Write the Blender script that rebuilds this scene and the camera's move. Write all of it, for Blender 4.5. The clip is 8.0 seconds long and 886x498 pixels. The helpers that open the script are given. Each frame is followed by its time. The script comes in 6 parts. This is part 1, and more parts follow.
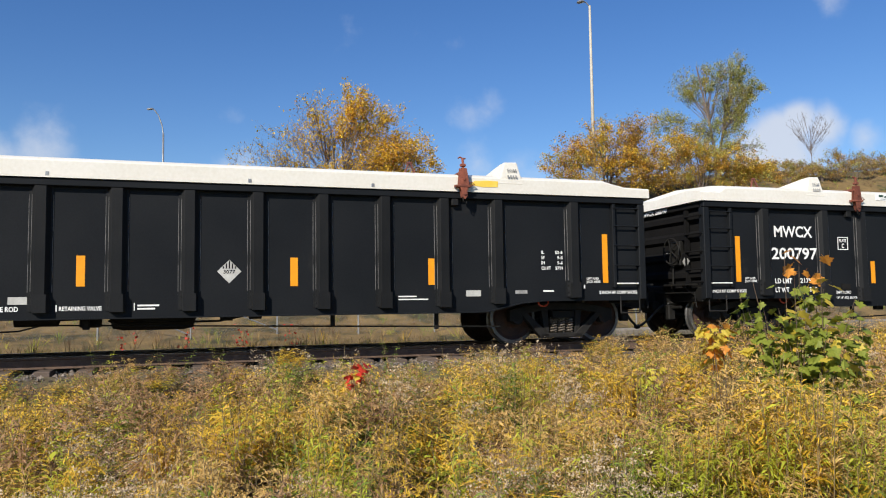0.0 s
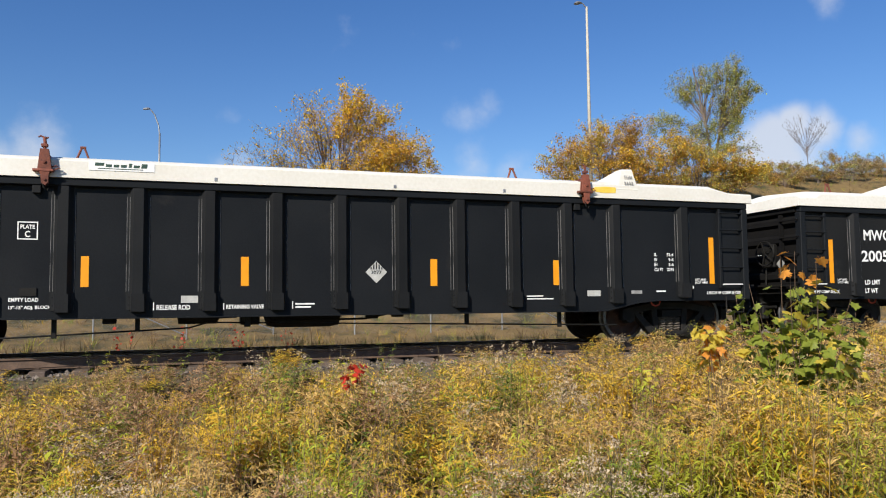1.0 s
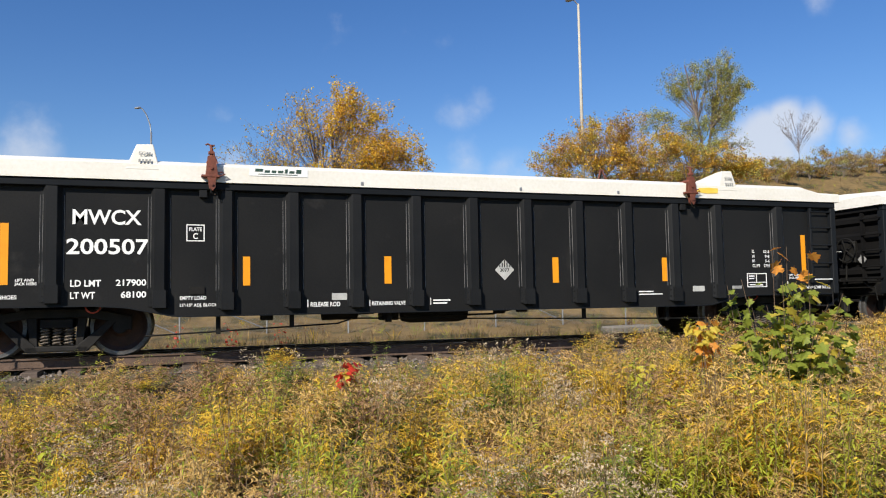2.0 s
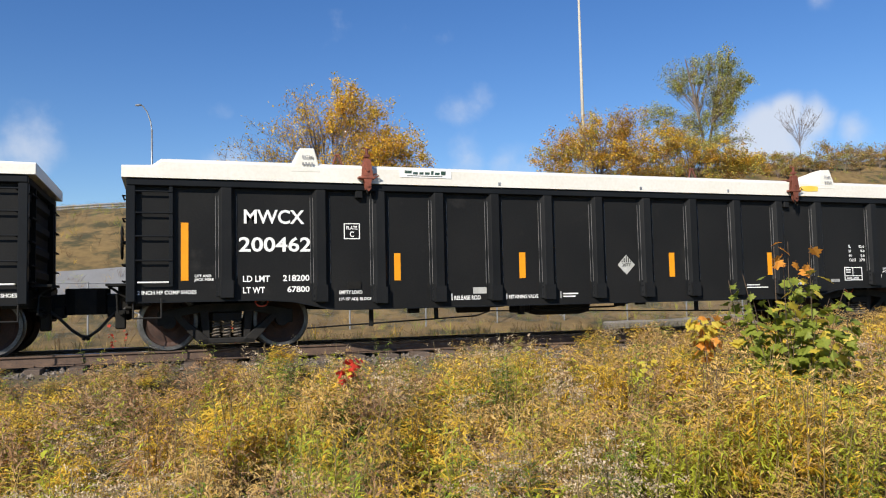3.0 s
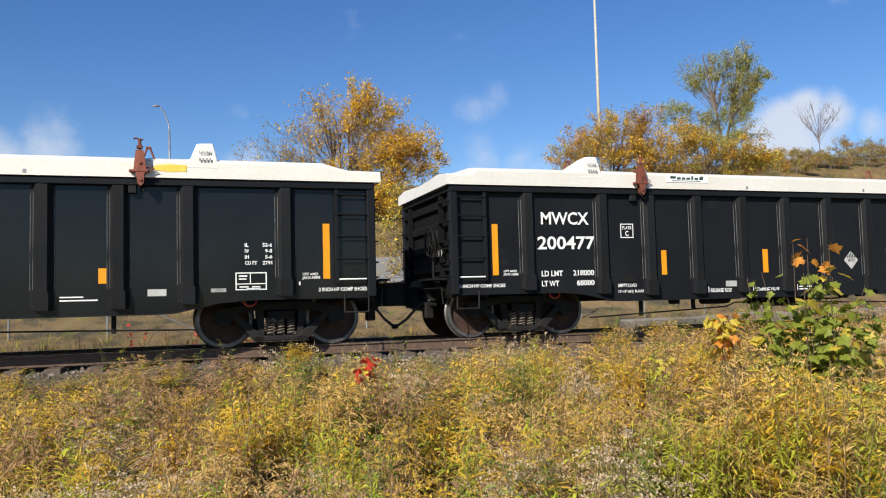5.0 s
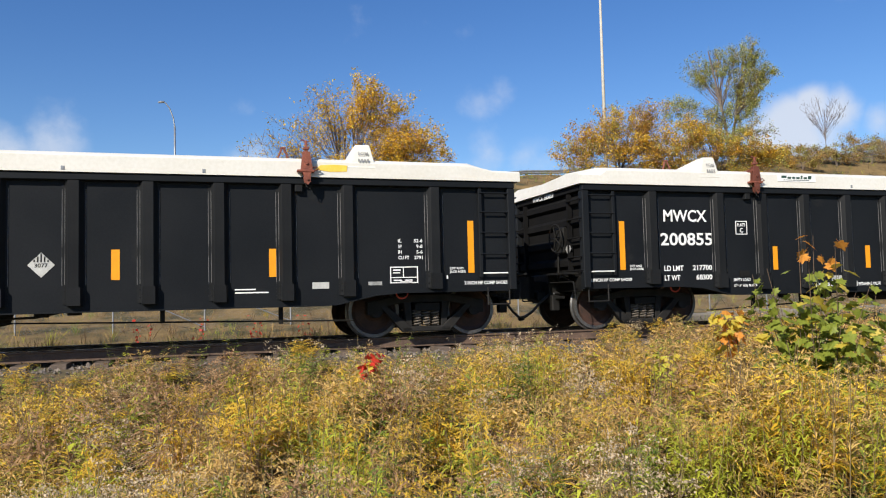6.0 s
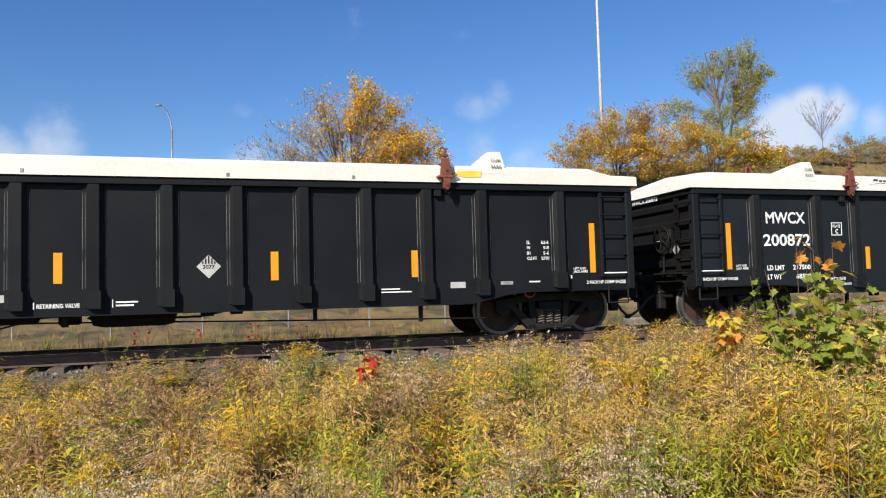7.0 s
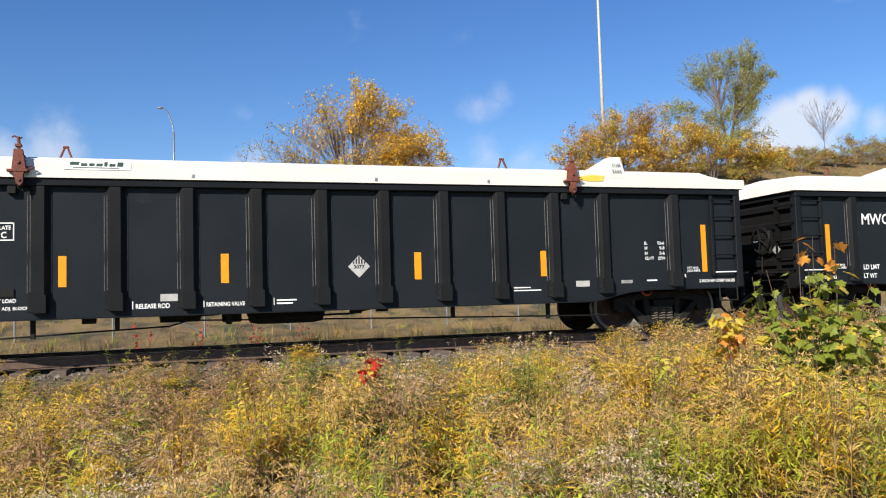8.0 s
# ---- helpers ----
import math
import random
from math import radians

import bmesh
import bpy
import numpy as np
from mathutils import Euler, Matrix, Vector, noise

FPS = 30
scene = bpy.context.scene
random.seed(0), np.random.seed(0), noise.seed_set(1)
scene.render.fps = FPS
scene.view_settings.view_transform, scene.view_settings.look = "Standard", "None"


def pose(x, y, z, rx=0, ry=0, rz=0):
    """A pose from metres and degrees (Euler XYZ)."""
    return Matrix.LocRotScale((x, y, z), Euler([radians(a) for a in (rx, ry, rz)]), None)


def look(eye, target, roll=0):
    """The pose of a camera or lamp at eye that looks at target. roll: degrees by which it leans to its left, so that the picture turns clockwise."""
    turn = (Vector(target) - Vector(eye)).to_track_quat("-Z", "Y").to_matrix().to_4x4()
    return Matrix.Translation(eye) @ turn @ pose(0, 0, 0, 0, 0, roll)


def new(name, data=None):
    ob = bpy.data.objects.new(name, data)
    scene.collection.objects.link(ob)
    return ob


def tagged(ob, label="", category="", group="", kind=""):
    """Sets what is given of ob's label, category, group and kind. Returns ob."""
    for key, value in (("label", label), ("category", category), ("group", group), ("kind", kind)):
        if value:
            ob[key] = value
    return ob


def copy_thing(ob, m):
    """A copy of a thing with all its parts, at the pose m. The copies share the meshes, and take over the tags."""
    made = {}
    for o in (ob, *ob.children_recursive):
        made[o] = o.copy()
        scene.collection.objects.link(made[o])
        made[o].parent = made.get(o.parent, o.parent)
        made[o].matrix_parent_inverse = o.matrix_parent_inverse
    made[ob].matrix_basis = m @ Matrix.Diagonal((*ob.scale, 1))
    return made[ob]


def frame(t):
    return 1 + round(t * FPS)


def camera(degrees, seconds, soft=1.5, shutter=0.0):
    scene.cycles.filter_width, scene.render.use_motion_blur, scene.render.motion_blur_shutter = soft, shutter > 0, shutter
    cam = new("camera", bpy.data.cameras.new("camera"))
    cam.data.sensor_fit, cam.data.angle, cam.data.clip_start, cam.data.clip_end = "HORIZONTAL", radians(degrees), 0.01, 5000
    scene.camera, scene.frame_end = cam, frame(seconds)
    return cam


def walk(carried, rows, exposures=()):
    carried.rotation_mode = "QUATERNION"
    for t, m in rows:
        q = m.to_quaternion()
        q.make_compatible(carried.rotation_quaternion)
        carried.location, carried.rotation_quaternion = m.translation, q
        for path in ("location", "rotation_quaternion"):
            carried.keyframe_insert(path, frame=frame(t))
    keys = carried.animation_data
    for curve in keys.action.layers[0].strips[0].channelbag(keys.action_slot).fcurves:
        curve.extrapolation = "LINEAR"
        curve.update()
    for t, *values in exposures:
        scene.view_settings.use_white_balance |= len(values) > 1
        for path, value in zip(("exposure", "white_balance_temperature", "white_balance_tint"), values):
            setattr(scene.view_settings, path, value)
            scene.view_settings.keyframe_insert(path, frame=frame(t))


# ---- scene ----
# World: x along the track, y away from the camera, z up from the rail heads; the near car sides stand at y = 0.
cam = camera(58.53, 8.0, soft=1.1)
EYE = (0.0, -12.768, 0.715)
TURNS = (
    (0.0, -18.664, 4.085, 0.785), (0.5, -18.657, 4.133, 0.657), (1.0, -18.928, 4.129, 0.659), (1.5, -19.249, 4.039, 0.854),
    (3.0, -19.286, 3.675, 1.279), (3.5, -19.050, 3.494, 1.258), (4.0, -18.755, 3.654, 1.361), (4.5, -18.414, 3.689, 1.473),
    (6.0, -17.763, 3.333, 1.375), (6.5, -17.912, 3.444, 1.579), (7.0, -17.907, 3.493, 1.592), (7.5, -17.922, 3.645, 1.653),
    (8.0, -17.774, 3.626, 1.718),
)
walk(cam, [(t, pose(*EYE, 90 + pitch, roll, yaw)) for t, yaw, pitch, roll in TURNS],
     exposures=((0.0, 0.36), (1.5, 0.36), (3.5, 0.43), (6.5, 0.44), (7.5, 0.57), (8.0, 0.57)))

# ---- light ----
SUN_AZ, SUN_EL = 47.0, 33.0  # degrees from -y towards -x, and above the horizon
to_sun = Vector((-math.sin(radians(SUN_AZ)) * math.cos(radians(SUN_EL)), -math.cos(radians(SUN_AZ)) * math.cos(radians(SUN_EL)), math.sin(radians(SUN_EL))))
sun = new("sun", bpy.data.lights.new("sun", "SUN"))
sun.data.energy, sun.data.angle, sun.data.color = 5.0, radians(0.53), (1.0, 0.93, 0.82)
sun.matrix_basis = look(to_sun * 50, (0, 0, 0))


def sky_way(azimuth, elevation):
    a, e = radians(azimuth), radians(elevation)
    return (math.sin(a) * math.cos(e), math.cos(a) * math.cos(e), math.sin(e))


def build_world():
    world = bpy.data.worlds.new("autumn_sky")
    scene.world = world
    world.use_nodes = True
    n, k = world.node_tree.nodes, world.node_tree.links
    n.clear()
    out, bg, sky = n.new("ShaderNodeOutputWorld"), n.new("ShaderNodeBackground"), n.new("ShaderNodeTexSky")
    sky.sky_type, sky.sun_disc = "NISHITA", False
    sky.sun_elevation, sky.sun_rotation = radians(SUN_EL), math.atan2(to_sun.x, to_sun.y)
    sky.air_density, sky.dust_density, sky.ozone_density = 1.0, 0.0, 3.5
    bg.inputs["Strength"].default_value = 0.091
    tc = n.new("ShaderNodeTexCoord")
    wisps = n.new("ShaderNodeTexNoise")
    wisps.inputs["Scale"].default_value, wisps.inputs["Detail"].default_value, wisps.inputs["Roughness"].default_value = 19.0, 6.0, 0.55
    k.new(tc.outputs["Generated"], wisps.inputs["Vector"])
    total = None
    # small fair-weather clouds: azimuth, elevation, half width in degrees, density
    for az, el, wide, dense in ((12.4, 19.4, 1.2, 0.28), (20.4, 13.9, 1.5, 0.26), (21.6, 14.2, 1.3, 0.24), (22.6, 14.8, 1.1, 0.30), (42.2, 11.0, 1.7, 0.9), (43.2, 11.8, 1.2, 0.9), (44.9, 11.2, 1.3, 0.75), (40.9, 10.0, 1.4, 0.8), (42.4, 9.7, 1.5, 0.8), (44.2, 9.9, 1.4, 0.5),
                                (47.0, 10.6, 1.1, 0.42), (-8.5, 10.4, 2.0, 0.55), (-11.0, 9.6, 2.0, 0.5), (3.7, 13.8, 0.9, 0.26), (21.2, 9.7, 1.8, 0.42), (24.0, 9.2, 1.8, 0.40), (4.4, 9.6, 1.8, 0.40), (45.6, 19.6, 1.3, 0.3), (20.0, 18.6, 0.8, 0.24),
                                (-60, 16, 6, 0.8), (110, 14, 7, 0.8), (170, 18, 6, 0.7), (-140, 15, 6, 0.7)):
        dist = n.new("ShaderNodeVectorMath")
        dist.operation = "DISTANCE"
        k.new(tc.outputs["Generated"], dist.inputs[0])
        dist.inputs[1].default_value = sky_way(az, el)
        fall = n.new("ShaderNodeMapRange")
        fall.interpolation_type = "SMOOTHSTEP"
        for name, value in (("From Min", 0.0), ("From Max", 2.0 * math.sin(radians(wide))), ("To Min", dense), ("To Max", 0.0)):
            fall.inputs[name].default_value = value
        k.new(dist.outputs["Value"], fall.inputs["Value"])
        if total is None:
            total = fall.outputs["Result"]
        else:
            top = n.new("ShaderNodeMath")
            top.operation = "MAXIMUM"
            k.new(total, top.inputs[0])
            k.new(fall.outputs["Result"], top.inputs[1])
            total = top.outputs[0]
    ragged = n.new("ShaderNodeMath")
    ragged.operation = "MULTIPLY_ADD"
    ragged.inputs[1].default_value = 0.75
    k.new(wisps.outputs["Fac"], ragged.inputs[0])
    k.new(total, ragged.inputs[2])
    mask = n.new("ShaderNodeMapRange")
    mask.interpolation_type = "SMOOTHSTEP"
    for name, value in (("From Min", 0.50), ("From Max", 1.10), ("To Min", 0.0), ("To Max", 0.85)):
        mask.inputs[name].default_value = value
    k.new(ragged.outputs[0], mask.inputs["Value"])
    mix = n.new("ShaderNodeMixRGB")
    mix.inputs["Color2"].default_value = (5.9, 6.3, 7.1, 1)
    k.new(mask.outputs[0], mix.inputs["Fac"])
    vivid = n.new("ShaderNodeHueSaturation")
    vivid.inputs["Hue"].default_value, vivid.inputs["Saturation"].default_value = 0.511, 1.24
    k.new(sky.outputs["Color"], vivid.inputs["Color"])
    k.new(vivid.outputs["Color"], mix.inputs["Color1"])
    k.new(mix.outputs["Color"], bg.inputs["Color"])
    k.new(bg.outputs["Background"], out.inputs["Surface"])


build_world()


# ---- materials ----
def surface(name, dark, light, rough=0.7, metal=0.0, coarse=1.5, fine=30.0, bump=0.15, rough_to=None, stain=None, stain_at=0.62, spec=0.5, vary=0.0, scale_z=1.0, translucent=0.0, island=0.0):
    """Two scales of noise between two colours, an optional stain colour, bump, and variation by object or island."""
    m = bpy.data.materials.new(name)
    m.use_nodes = True
    n, k = m.node_tree.nodes, m.node_tree.links
    b = n["Principled BSDF"]
    tc = n.new("ShaderNodeTexCoord")
    mp = n.new("ShaderNodeMapping")
    mp.inputs["Scale"].default_value = (1, 1, scale_z)
    k.new(tc.outputs["Object"], mp.inputs["Vector"])
    big, small = n.new("ShaderNodeTexNoise"), n.new("ShaderNodeTexNoise")
    for node, scale, detail in ((big, coarse, 5.0), (small, fine, 4.0)):
        node.inputs["Scale"].default_value, node.inputs["Detail"].default_value = scale, detail
        k.new(mp.outputs["Vector"], node.inputs["Vector"])
    both = n.new("ShaderNodeMath")
    both.operation = "MULTIPLY_ADD"
    both.inputs[1].default_value = 0.45
    k.new(small.outputs["Fac"], both.inputs[0])
    half = n.new("ShaderNodeMath")
    half.operation = "MULTIPLY"
    half.inputs[1].default_value = 0.55
    k.new(big.outputs["Fac"], half.inputs[0])
    k.new(half.outputs[0], both.inputs[2])
    ramp = n.new("ShaderNodeMapRange")
    ramp.inputs["From Min"].default_value, ramp.inputs["From Max"].default_value = 0.34, 0.66
    k.new(both.outputs[0], ramp.inputs["Value"])
    mix = n.new("ShaderNodeMixRGB")
    mix.inputs["Color1"].default_value, mix.inputs["Color2"].default_value = (*dark, 1), (*light, 1)
    k.new(ramp.outputs["Result"], mix.inputs["Fac"])
    colour = mix.outputs["Color"]
    if stain:
        spots = n.new("ShaderNodeTexNoise")
        spots.inputs["Scale"].default_value, spots.inputs["Detail"].default_value, spots.inputs["Roughness"].default_value = coarse * 2.3, 8.0, 0.65
        k.new(mp.outputs["Vector"], spots.inputs["Vector"])
        cut = n.new("ShaderNodeMapRange")
        cut.inputs["From Min"].default_value, cut.inputs["From Max"].default_value = stain_at, stain_at + 0.12
        k.new(spots.outputs["Fac"], cut.inputs["Value"])
        over = n.new("ShaderNodeMixRGB")
        over.inputs["Color2"].default_value = (*stain, 1)
        k.new(cut.outputs["Result"], over.inputs["Fac"])
        k.new(colour, over.inputs["Color1"])
        colour = over.outputs["Color"]
    if vary or island:
        hsv = n.new("ShaderNodeHueSaturation")
        rnd = n.new("ShaderNodeObjectInfo") if vary else n.new("ShaderNodeNewGeometry")
        source = rnd.outputs["Random"] if vary else rnd.outputs["Random Per Island"]
        amount = vary or island
        val = n.new("ShaderNodeMapRange")
        val.inputs["To Min"].default_value, val.inputs["To Max"].default_value = 1 - amount, 1 + amount
        k.new(source, val.inputs["Value"])
        k.new(val.outputs["Result"], hsv.inputs["Value"])
        k.new(colour, hsv.inputs["Color"])
        colour = hsv.outputs["Color"]
    k.new(colour, b.inputs["Base Color"])
    b.inputs["Metallic"].default_value = metal
    b.inputs["Specular IOR Level"].default_value = spec
    if rough_to is None:
        b.inputs["Roughness"].default_value = rough
    else:
        rr = n.new("ShaderNodeMapRange")
        rr.inputs["From Min"].default_value, rr.inputs["From Max"].default_value = 0.3, 0.7
        rr.inputs["To Min"].default_value, rr.inputs["To Max"].default_value = rough, rough_to
        k.new(big.outputs["Fac"], rr.inputs["Value"])
        k.new(rr.outputs["Result"], b.inputs["Roughness"])
    if bump:
        bp = n.new("ShaderNodeBump")
        bp.inputs["Strength"].default_value, bp.inputs["Distance"].default_value = bump, 0.02
        k.new(both.outputs[0], bp.inputs["Height"])
        k.new(bp.outputs["Normal"], b.inputs["Normal"])
    if translucent:
        tr = n.new("ShaderNodeBsdfTranslucent")
        k.new(colour, tr.inputs["Color"])
        mx = n.new("ShaderNodeMixShader")
        mx.inputs["Fac"].default_value = translucent
        k.new(b.outputs["BSDF"], mx.inputs[1])
        k.new(tr.outputs["BSDF"], mx.inputs[2])
        k.new(mx.outputs["Shader"], n["Material Output"].inputs["Surface"])
    return m


BLACK_PAINT = surface("black_car_paint", (0.0082, 0.0094, 0.0112), (0.0130, 0.0146, 0.0168), 0.42, 0.0, 0.8, 40, 0.03, rough_to=0.56, stain=(0.020, 0.020, 0.020), stain_at=0.64, spec=0.11)
CHARCOAL_PAINT = surface("charcoal_car_paint", (0.0105, 0.0108, 0.0110), (0.0165, 0.0165, 0.0164), 0.42, 0.0, 0.8, 40, 0.03, rough_to=0.58, stain=(0.024, 0.023, 0.022), stain_at=0.62, spec=0.12)
BLUE_PAINT = surface("blue_black_car_paint", (0.0110, 0.0138, 0.0168), (0.0165, 0.0200, 0.0235), 0.42, 0.0, 0.8, 40, 0.03, rough_to=0.56, stain=(0.024, 0.026, 0.028), stain_at=0.64, spec=0.14)
GLOSSY_PAINT = surface("glossy_black_car_paint", (0.0070, 0.0078, 0.0090), (0.0110, 0.0120, 0.0135), 0.07, 0.0, 0.7, 2.6, 0.04, rough_to=0.18, stain=(0.018, 0.0175, 0.017), stain_at=0.66, spec=0.26)
STAKE_PAINT = surface("dusty_black_stake_paint", (0.0085, 0.0093, 0.0102), (0.0145, 0.0151, 0.0160), 0.42, 0.0, 1.6, 45, 0.06, rough_to=0.6, stain=(0.022, 0.021, 0.020), stain_at=0.65, spec=0.13, vary=0.15)
# light grey that stands in for the bright glints along the stake edges
EDGE_GLINT = surface("grey_edge_glint", (0.045, 0.045, 0.045), (0.20, 0.20, 0.195), 0.45, 0.0, 3.0, 30, 0.05, stain=(0.015, 0.015, 0.015), stain_at=0.56, spec=0.4, scale_z=0.35)
DULL_WHITE = surface("soiled_white_paint", (0.34, 0.34, 0.32), (0.52, 0.52, 0.49), 0.6, 0.0, 7, 60, 0.02, stain=(0.18, 0.17, 0.16), stain_at=0.64)
# car paint darkened to hold the shade on the ends, with dust spots
SHADED_END_PAINT = surface("dusty_shaded_end_paint", (0.004, 0.004, 0.0045), (0.009, 0.0085, 0.008), 0.8, 0.0, 2, 50, 0.1, stain=(0.02, 0.018, 0.016), stain_at=0.64, spec=0.12)
UNDER_BLACK = surface("grimy_black_steel", (0.005, 0.005, 0.005), (0.016, 0.015, 0.013), 0.65, 0.0, 4, 60, 0.3, stain=(0.03, 0.023, 0.018), stain_at=0.64, spec=0.2)
TRUCK_GREY = surface("dusty_truck_casting", (0.006, 0.0058, 0.0055), (0.024, 0.022, 0.020), 0.7, 0.0, 5, 70, 0.4, stain=(0.02, 0.02, 0.02), stain_at=0.6, spec=0.25)
WHEEL_RUST = surface("rusty_wheel_face", (0.022, 0.013, 0.010), (0.075, 0.034, 0.022), 0.7, 0.1, 5, 60, 0.3, stain=(0.03, 0.025, 0.022), stain_at=0.6)
TREAD_STEEL = surface("worn_steel_tread", (0.06, 0.06, 0.06), (0.22, 0.21, 0.20), 0.4, 0.7, 4, 50, 0.05)
COVER_WHITE = surface("white_cover_fibreglass", (0.66, 0.63, 0.55), (0.76, 0.74, 0.68), 0.4, 0.0, 0.9, 18, 0.08, stain=(0.52, 0.46, 0.33), stain_at=0.64, vary=0.05)
CLAMP_RUST = surface("red_oxide_clamp", (0.09, 0.028, 0.018), (0.24, 0.07, 0.04), 0.75, 0.1, 8, 70, 0.4, stain=(0.04, 0.02, 0.015), stain_at=0.6, vary=0.3)
YELLOW_TAPE = surface("yellow_reflector_tape", (0.74, 0.27, 0.004), (0.84, 0.34, 0.008), 0.4, 0.0, 6, 120, 0.02, stain=(0.6, 0.26, 0.02), stain_at=0.68)
YELLOW_PAINT = surface("yellow_spray_paint", (0.75, 0.50, 0.05), (0.85, 0.62, 0.12), 0.5, 0.0, 9, 60, 0.02)
WHITE_PAINT = surface("white_stencil_paint", (0.72, 0.72, 0.70), (0.86, 0.86, 0.84), 0.55, 0.0, 6, 60, 0.02, stain=(0.35, 0.35, 0.34), stain_at=0.72)
DARK_INK = surface("dark_green_ink", (0.02, 0.05, 0.035), (0.04, 0.08, 0.06), 0.5, 0.0, 8, 50, 0.0)
GREY_INK = surface("faded_grey_ink", (0.20, 0.20, 0.19), (0.36, 0.36, 0.35), 0.5, 0.0, 8, 50, 0.0)
RED_PAINT = surface("red_retainer_paint", (0.45, 0.05, 0.03), (0.6, 0.09, 0.05), 0.5, 0.0, 8, 50, 0.05)
RUBBER = surface("black_rubber_hose", (0.012, 0.012, 0.012), (0.03, 0.03, 0.03), 0.6, 0.0, 8, 60, 0.1)
SPRING_STEEL = surface("rubbed_spring_steel", (0.10, 0.085, 0.07), (0.26, 0.22, 0.18), 0.55, 0.3, 5, 60, 0.2)
STEEL_GREY = surface("galvanised_steel", (0.24, 0.25, 0.26), (0.38, 0.39, 0.40), 0.45, 0.6, 5, 60, 0.05)
POLE_PAINT = surface("weathered_pole_concrete", (0.36, 0.33, 0.27), (0.50, 0.46, 0.38), 0.7, 0.0, 3, 40, 0.08)
RAIL_RUST = surface("rusty_rail_web", (0.06, 0.038, 0.028), (0.15, 0.095, 0.065), 0.8, 0.0, 6, 60, 0.3, stain=(0.05, 0.035, 0.03), stain_at=0.6)
RAIL_HEAD = surface("polished_rail_head", (0.42, 0.41, 0.40), (0.6, 0.59, 0.58), 0.22, 1.0, 6, 60, 0.03)
TIE_WOOD = surface("creosoted_tie_wood", (0.05, 0.035, 0.026), (0.15, 0.11, 0.085), 0.85, 0.0, 3, 40, 0.5, scale_z=3, vary=0.3)
STONE = surface("ballast_stone", (0.08, 0.066, 0.055), (0.21, 0.175, 0.145), 0.9, 0.0, 8, 50, 0.4, stain=(0.16, 0.10, 0.07), stain_at=0.6, island=0.35)
SOIL = surface("dry_grassy_soil", (0.05, 0.04, 0.022), (0.15, 0.115, 0.06), 0.95, 0.0, 0.7, 12, 0.5, stain=(0.09, 0.10, 0.035), stain_at=0.55)
BANK = surface("dry_grass_bank", (0.115, 0.076, 0.027), (0.235, 0.155, 0.057), 0.95, 0.0, 0.30, 3.0, 0.6, stain=(0.055, 0.048, 0.017), stain_at=0.48)
CONCRETE = surface("weathered_concrete", (0.15, 0.135, 0.11), (0.28, 0.25, 0.21), 0.85, 0.0, 1.2, 25, 0.3, stain=(0.2, 0.18, 0.15), stain_at=0.6, vary=0.15)
ROAD = surface("pale_worn_asphalt", (0.16, 0.16, 0.16), (0.24, 0.24, 0.235), 0.85, 0.0, 0.5, 25, 0.2)
BARK = surface("grey_brown_bark", (0.10, 0.075, 0.06), (0.24, 0.19, 0.16), 0.9, 0.0, 5, 40, 0.5, scale_z=0.4)


# ---- mesh helpers ----
def finish(name, bm, material, parent=None, label="", smooth=False):
    me = bpy.data.meshes.new(name)
    bmesh.ops.recalc_face_normals(bm, faces=bm.faces)
    for f in bm.faces:
        f.smooth = smooth
    bm.to_mesh(me)
    bm.free()
    for one in material if isinstance(material, (list, tuple)) else (material,):
        me.materials.append(one)
    ob = new(name, me)
    if parent is not None:
        ob.parent = parent
    if label:
        tagged(ob, label)
    return ob


part = finish


def share(ob, m, parent=None):
    """Another object on the same mesh, at the pose m."""
    o = ob.copy()
    scene.collection.objects.link(o)
    o.parent = ob.parent if parent is None else parent
    o.matrix_basis = m
    return o


def hull(bm, pts, faces, mat=0):
    vs = [bm.verts.new(p) for p in pts]
    for f in faces:
        bm.faces.new([vs[i] for i in f]).material_index = mat
    return vs


def box(bm, x0, x1, y0, y1, z0, z1, bevel=0.0, mat=0):
    pts = [(x, y, z) for z in (z0, z1) for x, y in ((x0, y0), (x1, y0), (x1, y1), (x0, y1))]
    vs = hull(bm, pts, ((3, 2, 1, 0), (4, 5, 6, 7), (0, 1, 5, 4), (1, 2, 6, 5), (2, 3, 7, 6), (3, 0, 4, 7)), mat)
    if bevel:
        edges = {e for v in vs for e in v.link_edges}
        bmesh.ops.bevel(bm, geom=list(edges), offset=bevel, segments=1, affect="EDGES", profile=0.5)


def prism(bm, outline, axis, a, b, mat=0):
    """A closed outline of (p, q) swept from a to b along an axis: x sweeps (y, z), y sweeps (x, z), z sweeps (x, y)."""
    def at(p, q, s):
        return {"x": (s, p, q), "y": (p, s, q), "z": (p, q, s)}[axis]
    lo, hi = [bm.verts.new(at(p, q, a)) for p, q in outline], [bm.verts.new(at(p, q, b)) for p, q in outline]
    n = len(outline)
    for i in range(n):
        bm.faces.new((lo[i], lo[(i + 1) % n], hi[(i + 1) % n], hi[i])).material_index = mat
    bm.faces.new(lo[::-1]).material_index = mat
    bm.faces.new(hi).material_index = mat


